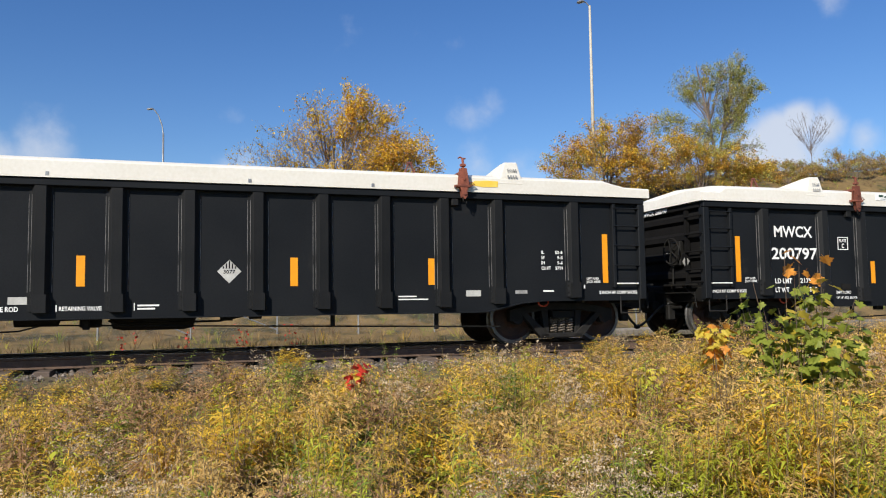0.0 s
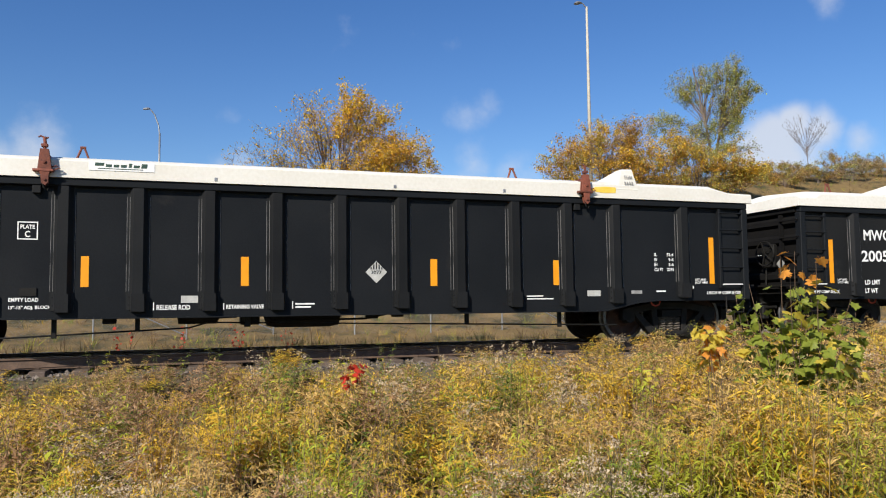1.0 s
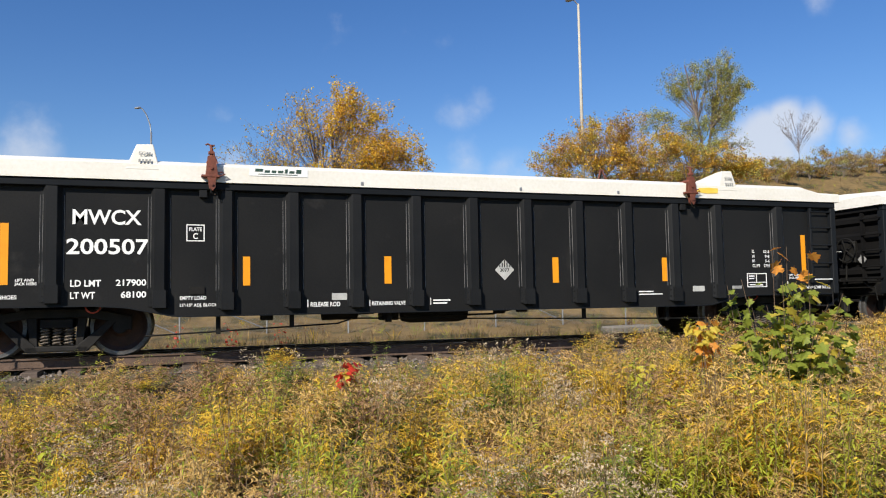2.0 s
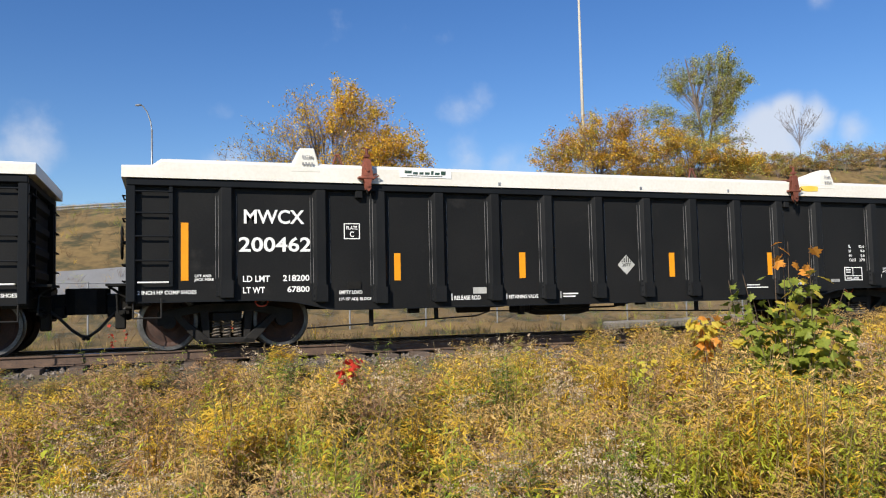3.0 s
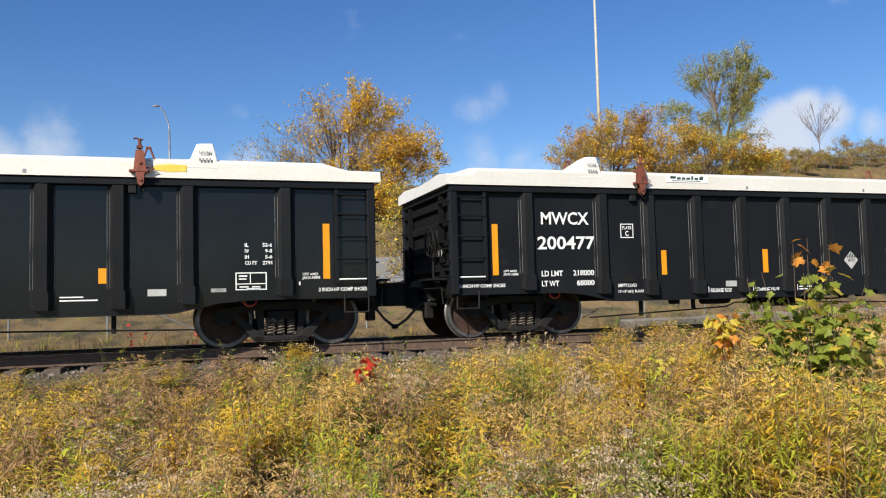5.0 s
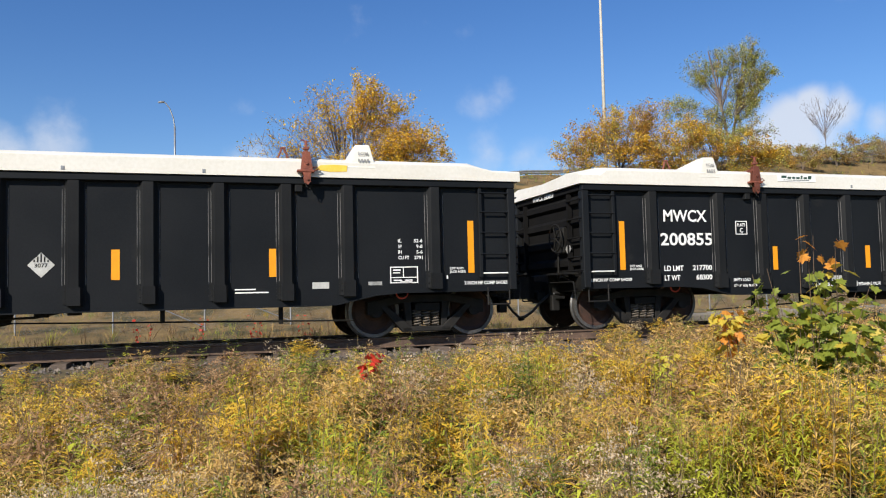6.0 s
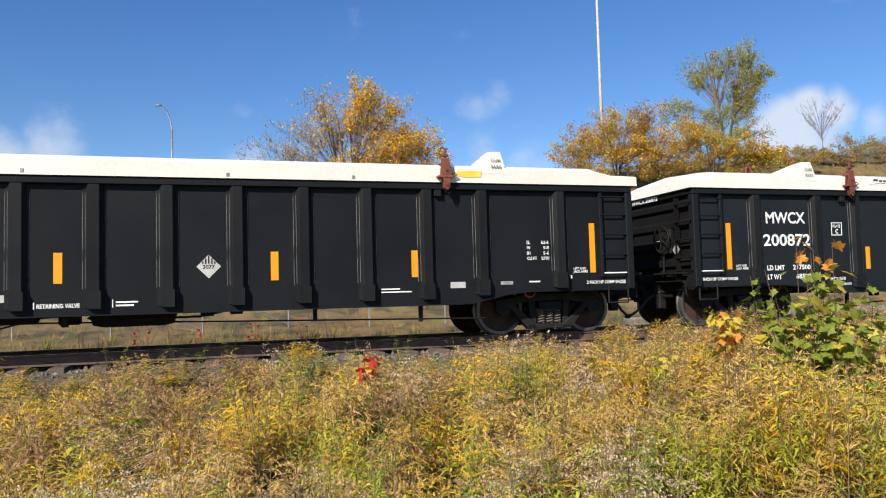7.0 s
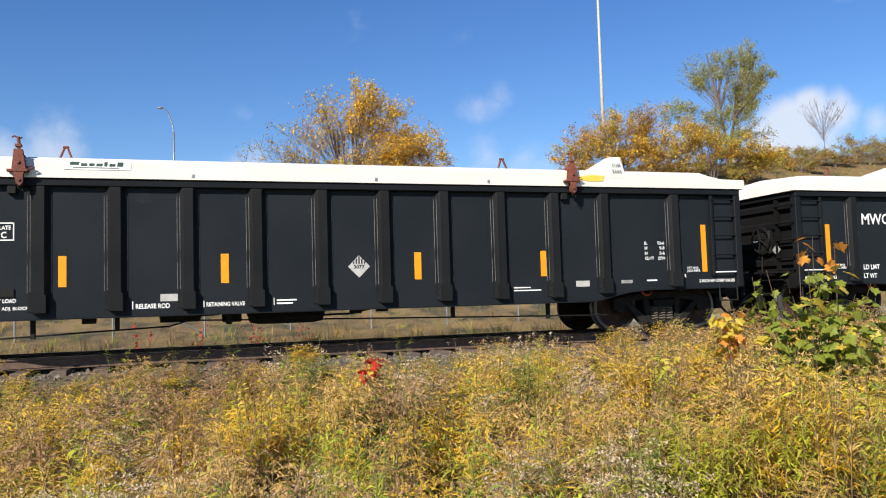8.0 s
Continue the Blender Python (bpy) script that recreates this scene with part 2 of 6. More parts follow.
def tube(bm, path, radius, sides=8, mat=0, radius_end=None):
    """A round bar along a path of points, tapering to radius_end."""
    path = [Vector(p) for p in path]
    rings = []
    for i, p in enumerate(path):
        way = (path[min(i + 1, len(path) - 1)] - path[max(i - 1, 0)]).normalized()
        side = way.cross(Vector((0, 0, 1)) if abs(way.z) < 0.9 else Vector((1, 0, 0))).normalized()
        up = side.cross(way)
        r = radius if radius_end is None else radius + (radius_end - radius) * i / (len(path) - 1)
        rings.append([bm.verts.new(p + r * (math.cos(6.2832 * j / sides) * side + math.sin(6.2832 * j / sides) * up)) for j in range(sides)])
    for a, b in zip(rings, rings[1:]):
        for j in range(sides):
            bm.faces.new((a[j], a[(j + 1) % sides], b[(j + 1) % sides], b[j])).material_index = mat
    bm.faces.new(rings[0][::-1]).material_index = mat
    bm.faces.new(rings[-1]).material_index = mat


def lathe(bm, profile, sides=32, axis="y", mats=None):
    """A profile of (radius, height) turned round an axis through the origin; mats: a material index per profile segment."""
    rings = []
    for r, h in profile:
        ring = []
        for j in range(sides):
            c, s = r * math.cos(6.28318 * j / sides), r * math.sin(6.28318 * j / sides)
            ring.append(bm.verts.new((c, h, s) if axis == "y" else (c, s, h)))
        rings.append(ring)
    for i, (a, b) in enumerate(zip(rings, rings[1:])):
        for j in range(sides):
            bm.faces.new((a[j], a[(j + 1) % sides], b[(j + 1) % sides], b[j])).material_index = mats[i] if mats else 0
    bm.faces.new(rings[0][::-1]).material_index = mats[0] if mats else 0
    bm.faces.new(rings[-1]).material_index = mats[-1] if mats else 0


def raw(name, verts, faces, material, parent=None, label="", smooth=False, mats=None):
    me = bpy.data.meshes.new(name)
    me.from_pydata(verts, [], faces)
    for one in material if isinstance(material, (list, tuple)) else (material,):
        me.materials.append(one)
    if mats is not None:
        me.polygons.foreach_set("material_index", mats)
    if smooth:
        me.polygons.foreach_set("use_smooth", [True] * len(me.polygons))
    me.update()
    ob = new(name, me)
    if parent is not None:
        ob.parent = parent
    if label:
        tagged(ob, label)
    return ob
# ---- ground and track ----
def smooth_step(a, b, v):
    t = min(1.0, max(0.0, (v - a) / (b - a)))
    return t * t * (3 - 2 * t)


def ground_height(x, y):
    z = -0.92 + 0.50 * smooth_step(-3.4, -0.9, y) + 0.16 * smooth_step(-0.9, -0.45, y)
    z -= 0.34 * smooth_step(3.6, 5.4, y)
    crest = 6.9 + 0.085 * (x + 5)
    crest = min(13.5, max(5.0, crest))
    z += (crest + 0.4) * smooth_step(12.0, 41.0, y) - 1.5 * smooth_step(48.0, 70.0, y)
    rough = 0.35 * smooth_step(12, 20, y) + 0.05
    if y < -0.8 or y > 3.9:
        z += rough * noise.noise(Vector((x * 0.23, y * 0.23, 0.3))) + 0.03 * noise.noise(Vector((x * 1.3, y * 1.3, 4.1)))
    return z


def build_ground():
    xs = [-1500, -800, -400, -250, -160, -110, -80, -60] + [-50 + 1.25 * i for i in range(121)] + [110, 125, 145, 175, 220, 300, 450, 800, 1500]
    ys = [-1500, -700, -300, -150, -90, -60, -45, -35, -28, -22, -18] + [-16 + 0.5 * i for i in range(28)] + [-2 + 0.2 * i for i in range(40)] + [6 + 1.0 * i for i in range(60)] + [70, 80, 95, 120, 160, 240, 400, 800, 1500]
    verts = [(x, y, ground_height(x, y)) for y in ys for x in xs]
    w = len(xs)
    faces, mats = [], []
    for j in range(len(ys) - 1):
        for i in range(w - 1):
            faces.append((j * w + i, j * w + i + 1, (j + 1) * w + i + 1, (j + 1) * w + i))
            mats.append(1 if ys[j] > 8 else 0)
    g = raw("ground", verts, faces, (SOIL, BANK), smooth=True, mats=mats)
    tagged(g, "dry grassy ground rising to a tan embankment", "ground", kind="structure")


build_ground()

NEAR_RAIL, FAR_RAIL = 0.83, 2.33
TRACK_X = (-42.0, 120.0)


def build_track():
    # rail: foot, web and head in one rolled section
    section = [(-0.07, -0.176), (0.07, -0.176), (0.07, -0.164), (0.012, -0.146), (0.010, -0.042), (0.036, -0.034), (0.037, -0.006), (0.028, 0.0), (-0.028, 0.0), (-0.037, -0.006), (-0.036, -0.034), (-0.010, -0.042), (-0.012, -0.146), (-0.07, -0.164)]
    for y in (NEAR_RAIL, FAR_RAIL):
        bm = bmesh.new()
        prism(bm, [(y + p, q) for p, q in section], "x", *TRACK_X)
        for f in bm.faces:
            f.material_index = 1 if f.calc_center_median().z > -0.004 else 0
        rail = finish("rail", bm, (RAIL_RUST, RAIL_HEAD))
        tagged(rail, "rust-brown steel rail with a polished head", "rail", "rails of the track", "structure")
        bm = bmesh.new()
        box(bm, -0.012, 0.012, -0.10, -0.07, -0.178, -0.150, 0.004)
        clip = part("rail_clip", bm, RAIL_RUST, rail)
        clip.location = (-14.0, y, 0)
        for i in range(1, 60):
            share(clip, pose(-14.0 + 0.55 * i, y, 0))
    bm = bmesh.new()
    box(bm, -0.115, 0.115, 0.28, 2.88, -0.36, -0.18, 0.012)
    bed = new("railway_ties")
    tagged(bed, "weathered creosoted wooden ties under the rails", "railway ties", kind="structure")
    tie = part("tie", bm, TIE_WOOD, bed)
    tie.location.x = -42.0
    for i in range(1, 170):
        share(tie, pose(-42.0 + 0.55 * i + random.uniform(-0.03, 0.03), random.uniform(-0.04, 0.04), random.uniform(-0.012, 0.0), 0, 0, random.uniform(-1.2, 1.2)))


build_track()


def stones(name, count, x_range, y_range, size, height, label):
    """Loose crushed stones, each a dented wedge-like lump, joined into one sheet of rubble."""
    rng = np.random.default_rng(5)
    base = np.array([(1, 0, 0), (-1, 0, 0), (0, 1, 0), (0, -1, 0), (0, 0, 1), (0, 0, -1)], float)
    tri = [(0, 2, 4), (2, 1, 4), (1, 3, 4), (3, 0, 4), (2, 0, 5), (1, 2, 5), (3, 1, 5), (0, 3, 5)]
    verts, faces = [], []
    for i in range(count):
        x, y = rng.uniform(*x_range), rng.uniform(*y_range)
        s = size * rng.uniform(0.5, 1.3)
        shape = base * rng.uniform(0.55, 1.1, (6, 3)) + rng.uniform(-0.25, 0.25, (6, 3))
        a = rng.uniform(0, 6.28)
        c, d = math.cos(a), math.sin(a)
        z = height(x, y) + rng.uniform(-0.3, 0.5) * s
        o = len(verts)
        verts += [(x + s * (c * p[0] - d * p[1]), y + s * (d * p[0] + c * p[1]), z + s * 0.8 * p[2]) for p in shape]
        faces += [(o + p, o + q, o + r) for p, q, r in tri]
    ob = raw(name, verts, faces, STONE)
    tagged(ob, label, "ballast", kind="stuff")


stones("ballast", 16000, (-14, 34), (-1.15, 4.2), 0.042, ground_height, "grey-brown crushed stone ballast under the track")
# ---- gondola cars ----
LENGTH, WIDTH, GAP = 16.25, 3.16, 1.329
TOP, END_SILL, MID_SILL = 2.67, 0.785, 0.60
RIBS = [1.465, 2.956] + [3.958 + 1.0418 * i for i in range(9)]
RIBS += [LENGTH - 2.956, LENGTH - 1.465]
SHEET = 1.48  # half width at the side sheets


def cx(u):
    return u - LENGTH / 2


def on_sheet(u):
    """Marks laid out along the stake faces, carried back on to the recessed sheet."""
    return u + 0.0078 * (u - (0.825 if u < 11.2 else 11.46))


def lettering(text, width, height, bold=0.018):
    """Stencilled words as a thin raised mesh, its lower left corner at the origin, standing in the x-z plane and facing -y."""
    curve = bpy.data.curves.new("lettering", "FONT")
    curve.body, curve.size, curve.offset, curve.extrude, curve.resolution_u = text, 1.0, bold, 0.0, 3
    ob = new("lettering", curve)
    me = bpy.data.meshes.new_from_object(ob.evaluated_get(bpy.context.evaluated_depsgraph_get()))
    bpy.data.objects.remove(ob)
    n = len(me.vertices)
    co = np.empty(n * 3)
    me.vertices.foreach_get("co", co)
    co = co.reshape(n, 3)
    lo, hi = co.min(0), co.max(0)
    flat = np.zeros((n, 3))
    flat[:, 0] = (co[:, 0] - lo[0]) / (hi[0] - lo[0]) * width
    flat[:, 2] = (co[:, 1] - lo[1]) / (hi[1] - lo[1]) * height
    me.vertices.foreach_set("co", flat.ravel())
    me.update()
    return me


def letters(text, u0, u1, z0, z1, car, material, y=None, bold=0.026, label=""):
    me = lettering(text, u1 - u0, z1 - z0, bold)
    me.materials.append(material)
    ob = new("lettering", me)
    ob.parent = car
    ob.location = (cx(on_sheet(u0)), -SHEET - 0.004 if y is None else y, z0)
    if label:
        tagged(ob, label)
    return ob


def bars(name, rows, car, material, label="", y=None, thick=0.002):
    """Plain bars (u0, u1, z0, z1) as one small flat marking."""
    bm = bmesh.new()
    yy = -SHEET - 0.003 if y is None else y
    for u0, u1, z0, z1 in rows:
        box(bm, cx(on_sheet(u0)), cx(on_sheet(u1)), yy - thick, yy + 0.002, z0, z1)
    return part(name, bm, material, car, label)


def build_body(car):
    L2, s = LENGTH / 2, SHEET
    # side sheets, deepened in a fishbelly between the trucks
    for side in (-1, 1):
        out = [(-L2, TOP), (-L2, END_SILL)]
        out += [(cx(2.05), END_SILL), (cx(2.5), END_SILL - 0.035), (cx(3.15), MID_SILL + 0.01), (cx(3.4), MID_SILL)]
        out += [(-x, z) for x, z in out[::-1]]
        bm = bmesh.new()
        prism(bm, out, "y", side * s, side * (s - 0.012))
        sheet = part("side_sheet", bm, BLACK_PAINT, car)
        bm = bmesh.new()
        # flange along the lower edge
        low = [(cx(u), z) for u, z in ((0.0, END_SILL), (2.05, END_SILL), (2.5, END_SILL - 0.035), (3.15, MID_SILL + 0.01), (3.4, MID_SILL))]
        low += [(-x, z) for x, z in low[::-1]]
        for (xa, za), (xb, zb) in zip(low, low[1:]):
            ya, yb = sorted((side * (s + 0.05), side * (s - 0.10)))
            hull(bm, [(xa, ya, za - 0.02), (xb, ya, zb - 0.02), (xb, yb, zb - 0.02), (xa, yb, za - 0.02), (xa, ya, za), (xb, ya, zb), (xb, yb, zb), (xa, yb, za)],
                 ((3, 2, 1, 0), (4, 5, 6, 7), (0, 1, 5, 4), (1, 2, 6, 5), (2, 3, 7, 6), (3, 0, 4, 7)))
        part("bottom_flange", bm, BLACK_PAINT, car)
        bm = bmesh.new()
        ya, yb = sorted((side * WIDTH / 2, side * (s - 0.02)))
        box(bm, -L2, L2, ya, yb, TOP - 0.115, TOP - 0.004, 0.012)
        part("top_chord", bm, BLACK_PAINT, car)
        for end in (-1, 1):
            bm = bmesh.new()
            xa, xb = sorted((end * (L2 - 0.13), end * (L2 + 0.004)))
            ya, yb = sorted((side * (WIDTH / 2 - 0.004), side * (s - 0.06)))
            box(bm, xa, xb, ya, yb, END_SILL - 0.004, TOP - 0.117, 0.012)
            part("corner_post", bm, BLACK_PAINT, car)
    # end walls with pressed horizontal ribs
    for end in (-1, 1):
        bm = bmesh.new()
        x = end * (L2 - 0.10)
        outline = [(0.0, 1.02)]
        for k in range(4):
            z = 1.14 + k * 0.38
            outline += [(0.0, z), (0.07, z + 0.06), (0.07, z + 0.16), (0.0, z + 0.22)]
        outline += [(0.0, TOP - 0.02), (-0.02, TOP - 0.02), (-0.02, 1.02)]
        prism(bm, [(x + end * p, q) for p, q in outline], "y", -s + 0.06, s - 0.06)
        part("end_wall", bm, SHADED_END_PAINT, car)
        bm = bmesh.new()
        xa, xb = sorted((x - end * 0.02, end * L2))
        box(bm, xa, xb, -s + 0.06, s - 0.06, TOP - 0.11, TOP - 0.006, 0.01)
        part("end_chord", bm, SHADED_END_PAINT, car)
        bm = bmesh.new()
        xa, xb = sorted((end * (L2 - 0.35), end * (L2 - 0.01)))
        box(bm, xa, xb, -s + 0.04, s - 0.04, 0.72, 1.0, 0.015)
        xa, xb = sorted((end * (L2 - 0.02), end * (L2 + 0.17)))
        box(bm, xa, xb, -0.42, 0.42, 0.50, 1.06, 0.02)
        part("end_sill", bm, UNDER_BLACK, car)
        bm = bmesh.new()
        xa, xb = sorted((end * (L2 + 0.0), end * (L2 + 0.30)))
        box(bm, xa, xb, -1.35, -0.45, 1.04, 1.075)
        for y in (-1.2, -0.6):
            tube(bm, [(end * (L2 + 0.02), y, 0.86), (end * (L2 + 0.27), y, 1.035)], 0.018, 6)
        part("crossover_step", bm, UNDER_BLACK, car)
        # uncoupling lever
        bm = bmesh.new()
        tube(bm, [(end * (L2 + 0.12), -1.42, 0.62), (end * (L2 + 0.14), -1.40, 0.90), (end * (L2 + 0.17), -0.5, 0.90), (end * (L2 + 0.35), -0.15, 0.93)], 0.014, 6)
        part("uncoupling_lever", bm, UNDER_BLACK, car)
    # floor and centre sill
    bm = bmesh.new()
    box(bm, -L2 + 0.1, L2 - 0.1, -s + 0.012, s - 0.012, 0.98, 1.03)
    part("floor_plate", bm, UNDER_BLACK, car)
    bm = bmesh.new()
    box(bm, -L2 + 0.05, L2 - 0.05, -0.22, 0.22, 0.66, 0.98, 0.01)
    for u in (4.2, 6.3, 8.125, 9.95, 12.05):
        prism(bm, [(-1.47, 0.78), (-0.25, 0.66), (0.25, 0.66), (1.47, 0.78), (1.47, 0.97), (-1.47, 0.97)], "x", cx(u) - 0.09, cx(u) + 0.09)
    for u in (1.5, LENGTH - 1.5):
        prism(bm, [(-1.46, 0.84), (-0.3, 0.72), (0.3, 0.72), (1.46, 0.84), (1.46, 0.97), (-1.46, 0.97)], "x", cx(u) - 0.2, cx(u) + 0.2)
    part("centre_sill", bm, UNDER_BLACK, car)


def rib_mesh(car, low, foot):
    """A pressed hat-section stake with flared flanks, weld beads in a pale grey that paints their glints, and a boot at
    its foot, its face at -y; z from low up to the chord.
    """
    bm = bmesh.new()
    f, s = -WIDTH / 2, -SHEET
    half, base = 0.072, 0.132
    prism(bm, [(-base - 0.03, s), (-base - 0.03, s - 0.008), (-base, s - 0.010), (-half - 0.008, f + 0.012), (-half, f + 0.004), (half, f + 0.004), (half + 0.008, f + 0.012), (base, s - 0.010), (base + 0.03, s - 0.008), (base + 0.03, s)], "z", low + 0.02, TOP - 0.116)
    rib = part("stake", bm, STAKE_PAINT, car)
    bm = bmesh.new()
    prism(bm, [(-0.10, s - 0.004), (-0.088, f - 0.016), (0.098, f - 0.016), (0.135, s - 0.004)], "z", low, low + foot)
    for z in (low + 0.10, low + foot - 0.05, low + foot + 0.03):
        lat = [(-0.118 + 0.014 * math.cos(a * 1.0472), z + 0.014 * math.sin(a * 1.0472)) for a in range(6)]
        prism(bm, lat, "y", s - 0.045, s - 0.008)
    part("stake_foot", bm, STAKE_PAINT, rib)
    # thin weld beads, coloured pale to draw the glints on the flange edges
    for x, y in ((-base - 0.03, s - 0.006), (-base + 0.012, s - 0.026), (base + 0.03, s - 0.006)):
        bm = bmesh.new()
        tube(bm, [(x, y, low + foot + 0.03), (x, y, TOP - 0.24)], 0.0052, 6)
        part("weld_line", bm, EDGE_GLINT, rib)
    return rib


def build_ribs(car):
    made = {}
    for i, u in enumerate(RIBS):
        low = END_SILL + 0.04 if i in (0, 12) else (0.73 if i in (1, 11) else MID_SILL + 0.085)
        if low not in made:
            made[low] = rib_mesh(car, low, 0.27)
            made[low].location.x = cx(u)
            first = made[low]
        else:
            first = None
        src = made[low]
        targets = [pose(-cx(u), 0, 0, 0, 0, 180)]
        if first is None:
            targets.append(pose(cx(u), 0, 0))
        for m in targets:
            o = share(src, m)
            for c in src.children:
                share(c, Matrix.Identity(4), o)


def build_ladders(car):
    f = -WIDTH / 2
    for side_turn in (0, 180):
        for end in (-1, 1):
            ladder = new("ladder")
            ladder.parent = car
            ladder.matrix_basis = pose(0, 0, 0, 0, 0, side_turn)
            ua, ub = (0.13, 0.64) if end < 0 else (LENGTH - 0.64, LENGTH - 0.13)
            bm = bmesh.new()
            stile = ub if end < 0 else ua
            box(bm, cx(stile) - 0.03, cx(stile) + 0.03, f + 0.02, -SHEET + 0.002, END_SILL + 0.22, TOP - 0.118, 0.006)
            part("stile", bm, BLACK_PAINT, ladder)
            bm = bmesh.new()
            tube(bm, [(cx(ua) - 0.02, f + 0.02, 0), (cx(ub) + 0.02, f + 0.02, 0)], 0.014, 8)
            for u in (ua + 0.03, ub - 0.03):
                tube(bm, [(cx(u), f + 0.02, 0), (cx(u), -SHEET + 0.004, 0)], 0.014, 6)
            rung = part("rung", bm, BLACK_PAINT, ladder)
            rung.location.z = 2.47
            for z in (2.14, 1.78, 1.41):
                share(rung, pose(0, 0, z))
            bm = bmesh.new()
            tube(bm, [(cx(ua) + 0.03, f + 0.01, 1.075), (cx(ub) - 0.03, f + 0.01, 1.075)], 0.013, 8)
            for u in (ua + 0.04, ub - 0.04):
                tube(bm, [(cx(u), f + 0.01, 1.075), (cx(u), -SHEET + 0.004, 1.075)], 0.012, 6)
            part("rung", bm, WHITE_PAINT, ladder, "white-painted bottom rung")
            # stirrup step below the corner
            bm = bmesh.new()
            ca = 0.10 if end < 0 else LENGTH - 0.52
            for u in (ca, ca + 0.40):
                tube(bm, [(cx(u), f + 0.06, END_SILL + 0.05), (cx(u), f + 0.06, 0.53)], 0.014, 6)
            tube(bm, [(cx(ca), f + 0.06, 0.535), (cx(ca + 0.40), f + 0.06, 0.535)], 0.015, 6)
            part("stirrup_step", bm, TRUCK_GREY, ladder)
            # rungs on the end of the car beside the corner
            bm = bmesh.new()
            x = end * (LENGTH / 2 + 0.05)
            tube(bm, [(x, -1.52, 0), (x, -1.02, 0)], 0.014, 8)
            for y in (-1.5, -1.04):
                tube(bm, [(x, y, 0), (end * (LENGTH / 2 - 0.05), y, 0)], 0.013, 6)
            rung = part("end_rung", bm, SHADED_END_PAINT, ladder)
            rung.location.z = 2.40
            for z in (2.05, 1.70, 1.35, 1.10):
                share(rung, pose(0, 0, z))
            bm = bmesh.new()
            xa, xb = sorted((end * (LENGTH / 2 - 0.06), end * (LENGTH / 2 + 0.03)))
            box(bm, xa, xb, -1.03, -0.98, 0.98, TOP - 0.13)
            part("end_stile", bm, SHADED_END_PAINT, ladder)


def build_cover(car):
    """White lid: an upright skirt, low lips at both ends, a raised slightly crowned top with ramped ends."""
    L2 = LENGTH / 2
    bm = bmesh.new()
    stations = [(-L2 - 0.07, 2.865), (-L2 + 0.36, 2.885), (-L2 + 0.50, 2.985), (-L2 + 1.6, 2.99), (0.0, 2.985), (L2 - 1.6, 2.985), (L2 - 0.85, 2.985), (L2 - 0.42, 2.865), (L2 + 0.10, 2.85)]
    prev = None
    for x, z in stations:
        lip = 2.86
        edge = min(z, lip) if z < 2.9 else z - 0.035
        half = WIDTH / 2 + 0.03
        ring = [(-half, TOP + 0.004), (-half + 0.006, edge - 0.03), (-half + 0.03, edge), (-half + 0.10, z), (-half + 0.45, z + 0.05 * (z > lip)), (0.0, z + 0.12 * (z > lip + 0.06)),
                (half - 0.45, z + 0.05 * (z > lip)), (half - 0.10, z), (half - 0.03, edge), (half - 0.006, edge - 0.03), (half, TOP + 0.004)]
        vs = [bm.verts.new((x, y, zz)) for y, zz in ring]
        if prev:
            for a in range(len(vs)):
                b = (a + 1) % len(vs)
                bm.faces.new((prev[a], prev[b], vs[b], vs[a]))
        else:
            bm.faces.new(vs)
        prev = vs
    bm.faces.new(prev[::-1])
    bmesh.ops.bevel(bm, geom=[e for e in bm.edges if e.calc_length() < 0.6 and e.calc_face_angle(0) > 0.6], offset=0.012, segments=2, affect="EDGES", profile=0.5)
    cover = part("cover", bm, COVER_WHITE, car, "white moulded fibreglass cover with dirt streaks")
    # triangular lifting lugs, tall at the edge and tapering inwards
    def lug_mesh(slope):
        bm = bmesh.new()
        f = -WIDTH / 2 - 0.02
        lean = slope
        lower = [(-0.26 + lean * 0.0, f - 0.012, 2.83), (0.24, f - 0.012, 2.83), (0.20, f + 1.95, 3.02), (-0.10, f + 1.95, 3.02)]
        upper = [(-0.10, f + 0.05, 3.235), (0.14, f + 0.05, 3.245), (0.14, f + 0.24, 3.235), (-0.10, f + 0.24, 3.225)]
        hull(bm, lower + upper, ((3, 2, 1, 0), (4, 5, 6, 7), (0, 1, 5, 4), (1, 2, 6, 5), (2, 3, 7, 6), (3, 0, 4, 7)))
        bmesh.ops.bevel(bm, geom=list(bm.edges), offset=0.018, segments=2, affect="EDGES", profile=0.5)
        lug = part("lifting_lug", bm, COVER_WHITE, cover)
        return lug
    lug = lug_mesh(1)
    lug.location.x = cx(2.72)
    for u, turn in ((13.53, 0),):
        share(lug, pose(cx(u), 0, 0, 0, 0, turn))
    for u in (2.72, 13.53):
        share(lug, pose(cx(u), 0, 0, 0, 0, 0) @ Matrix.Diagonal((1, -1, 1, 1)))
    f = -WIDTH / 2 - 0.046
    # faded marks on the lugs, maker's plate on the skirt, yellow spray mark
    for u in (2.74, 13.55):
        me = lettering("EGM", 0.17, 0.055)
        me.materials.append(GREY_INK)
        mark = new("lug_lettering", me)
        mark.parent, mark.matrix_basis = cover, pose(cx(u) - 0.085, f + 0.022, 3.06, -8.7, 0, 0)
        bm = bmesh.new()
        for x in (-0.075, -0.025, 0.025, 0.075):
            box(bm, x - 0.015, x + 0.015, -0.002, 0.002, 0.0, 0.05)
        mark = part("lug_mark", bm, GREY_INK, cover)
        mark.matrix_basis = pose(cx(u), f + 0.002, 2.945, -8.7, 0, 0)
    bm = bmesh.new()
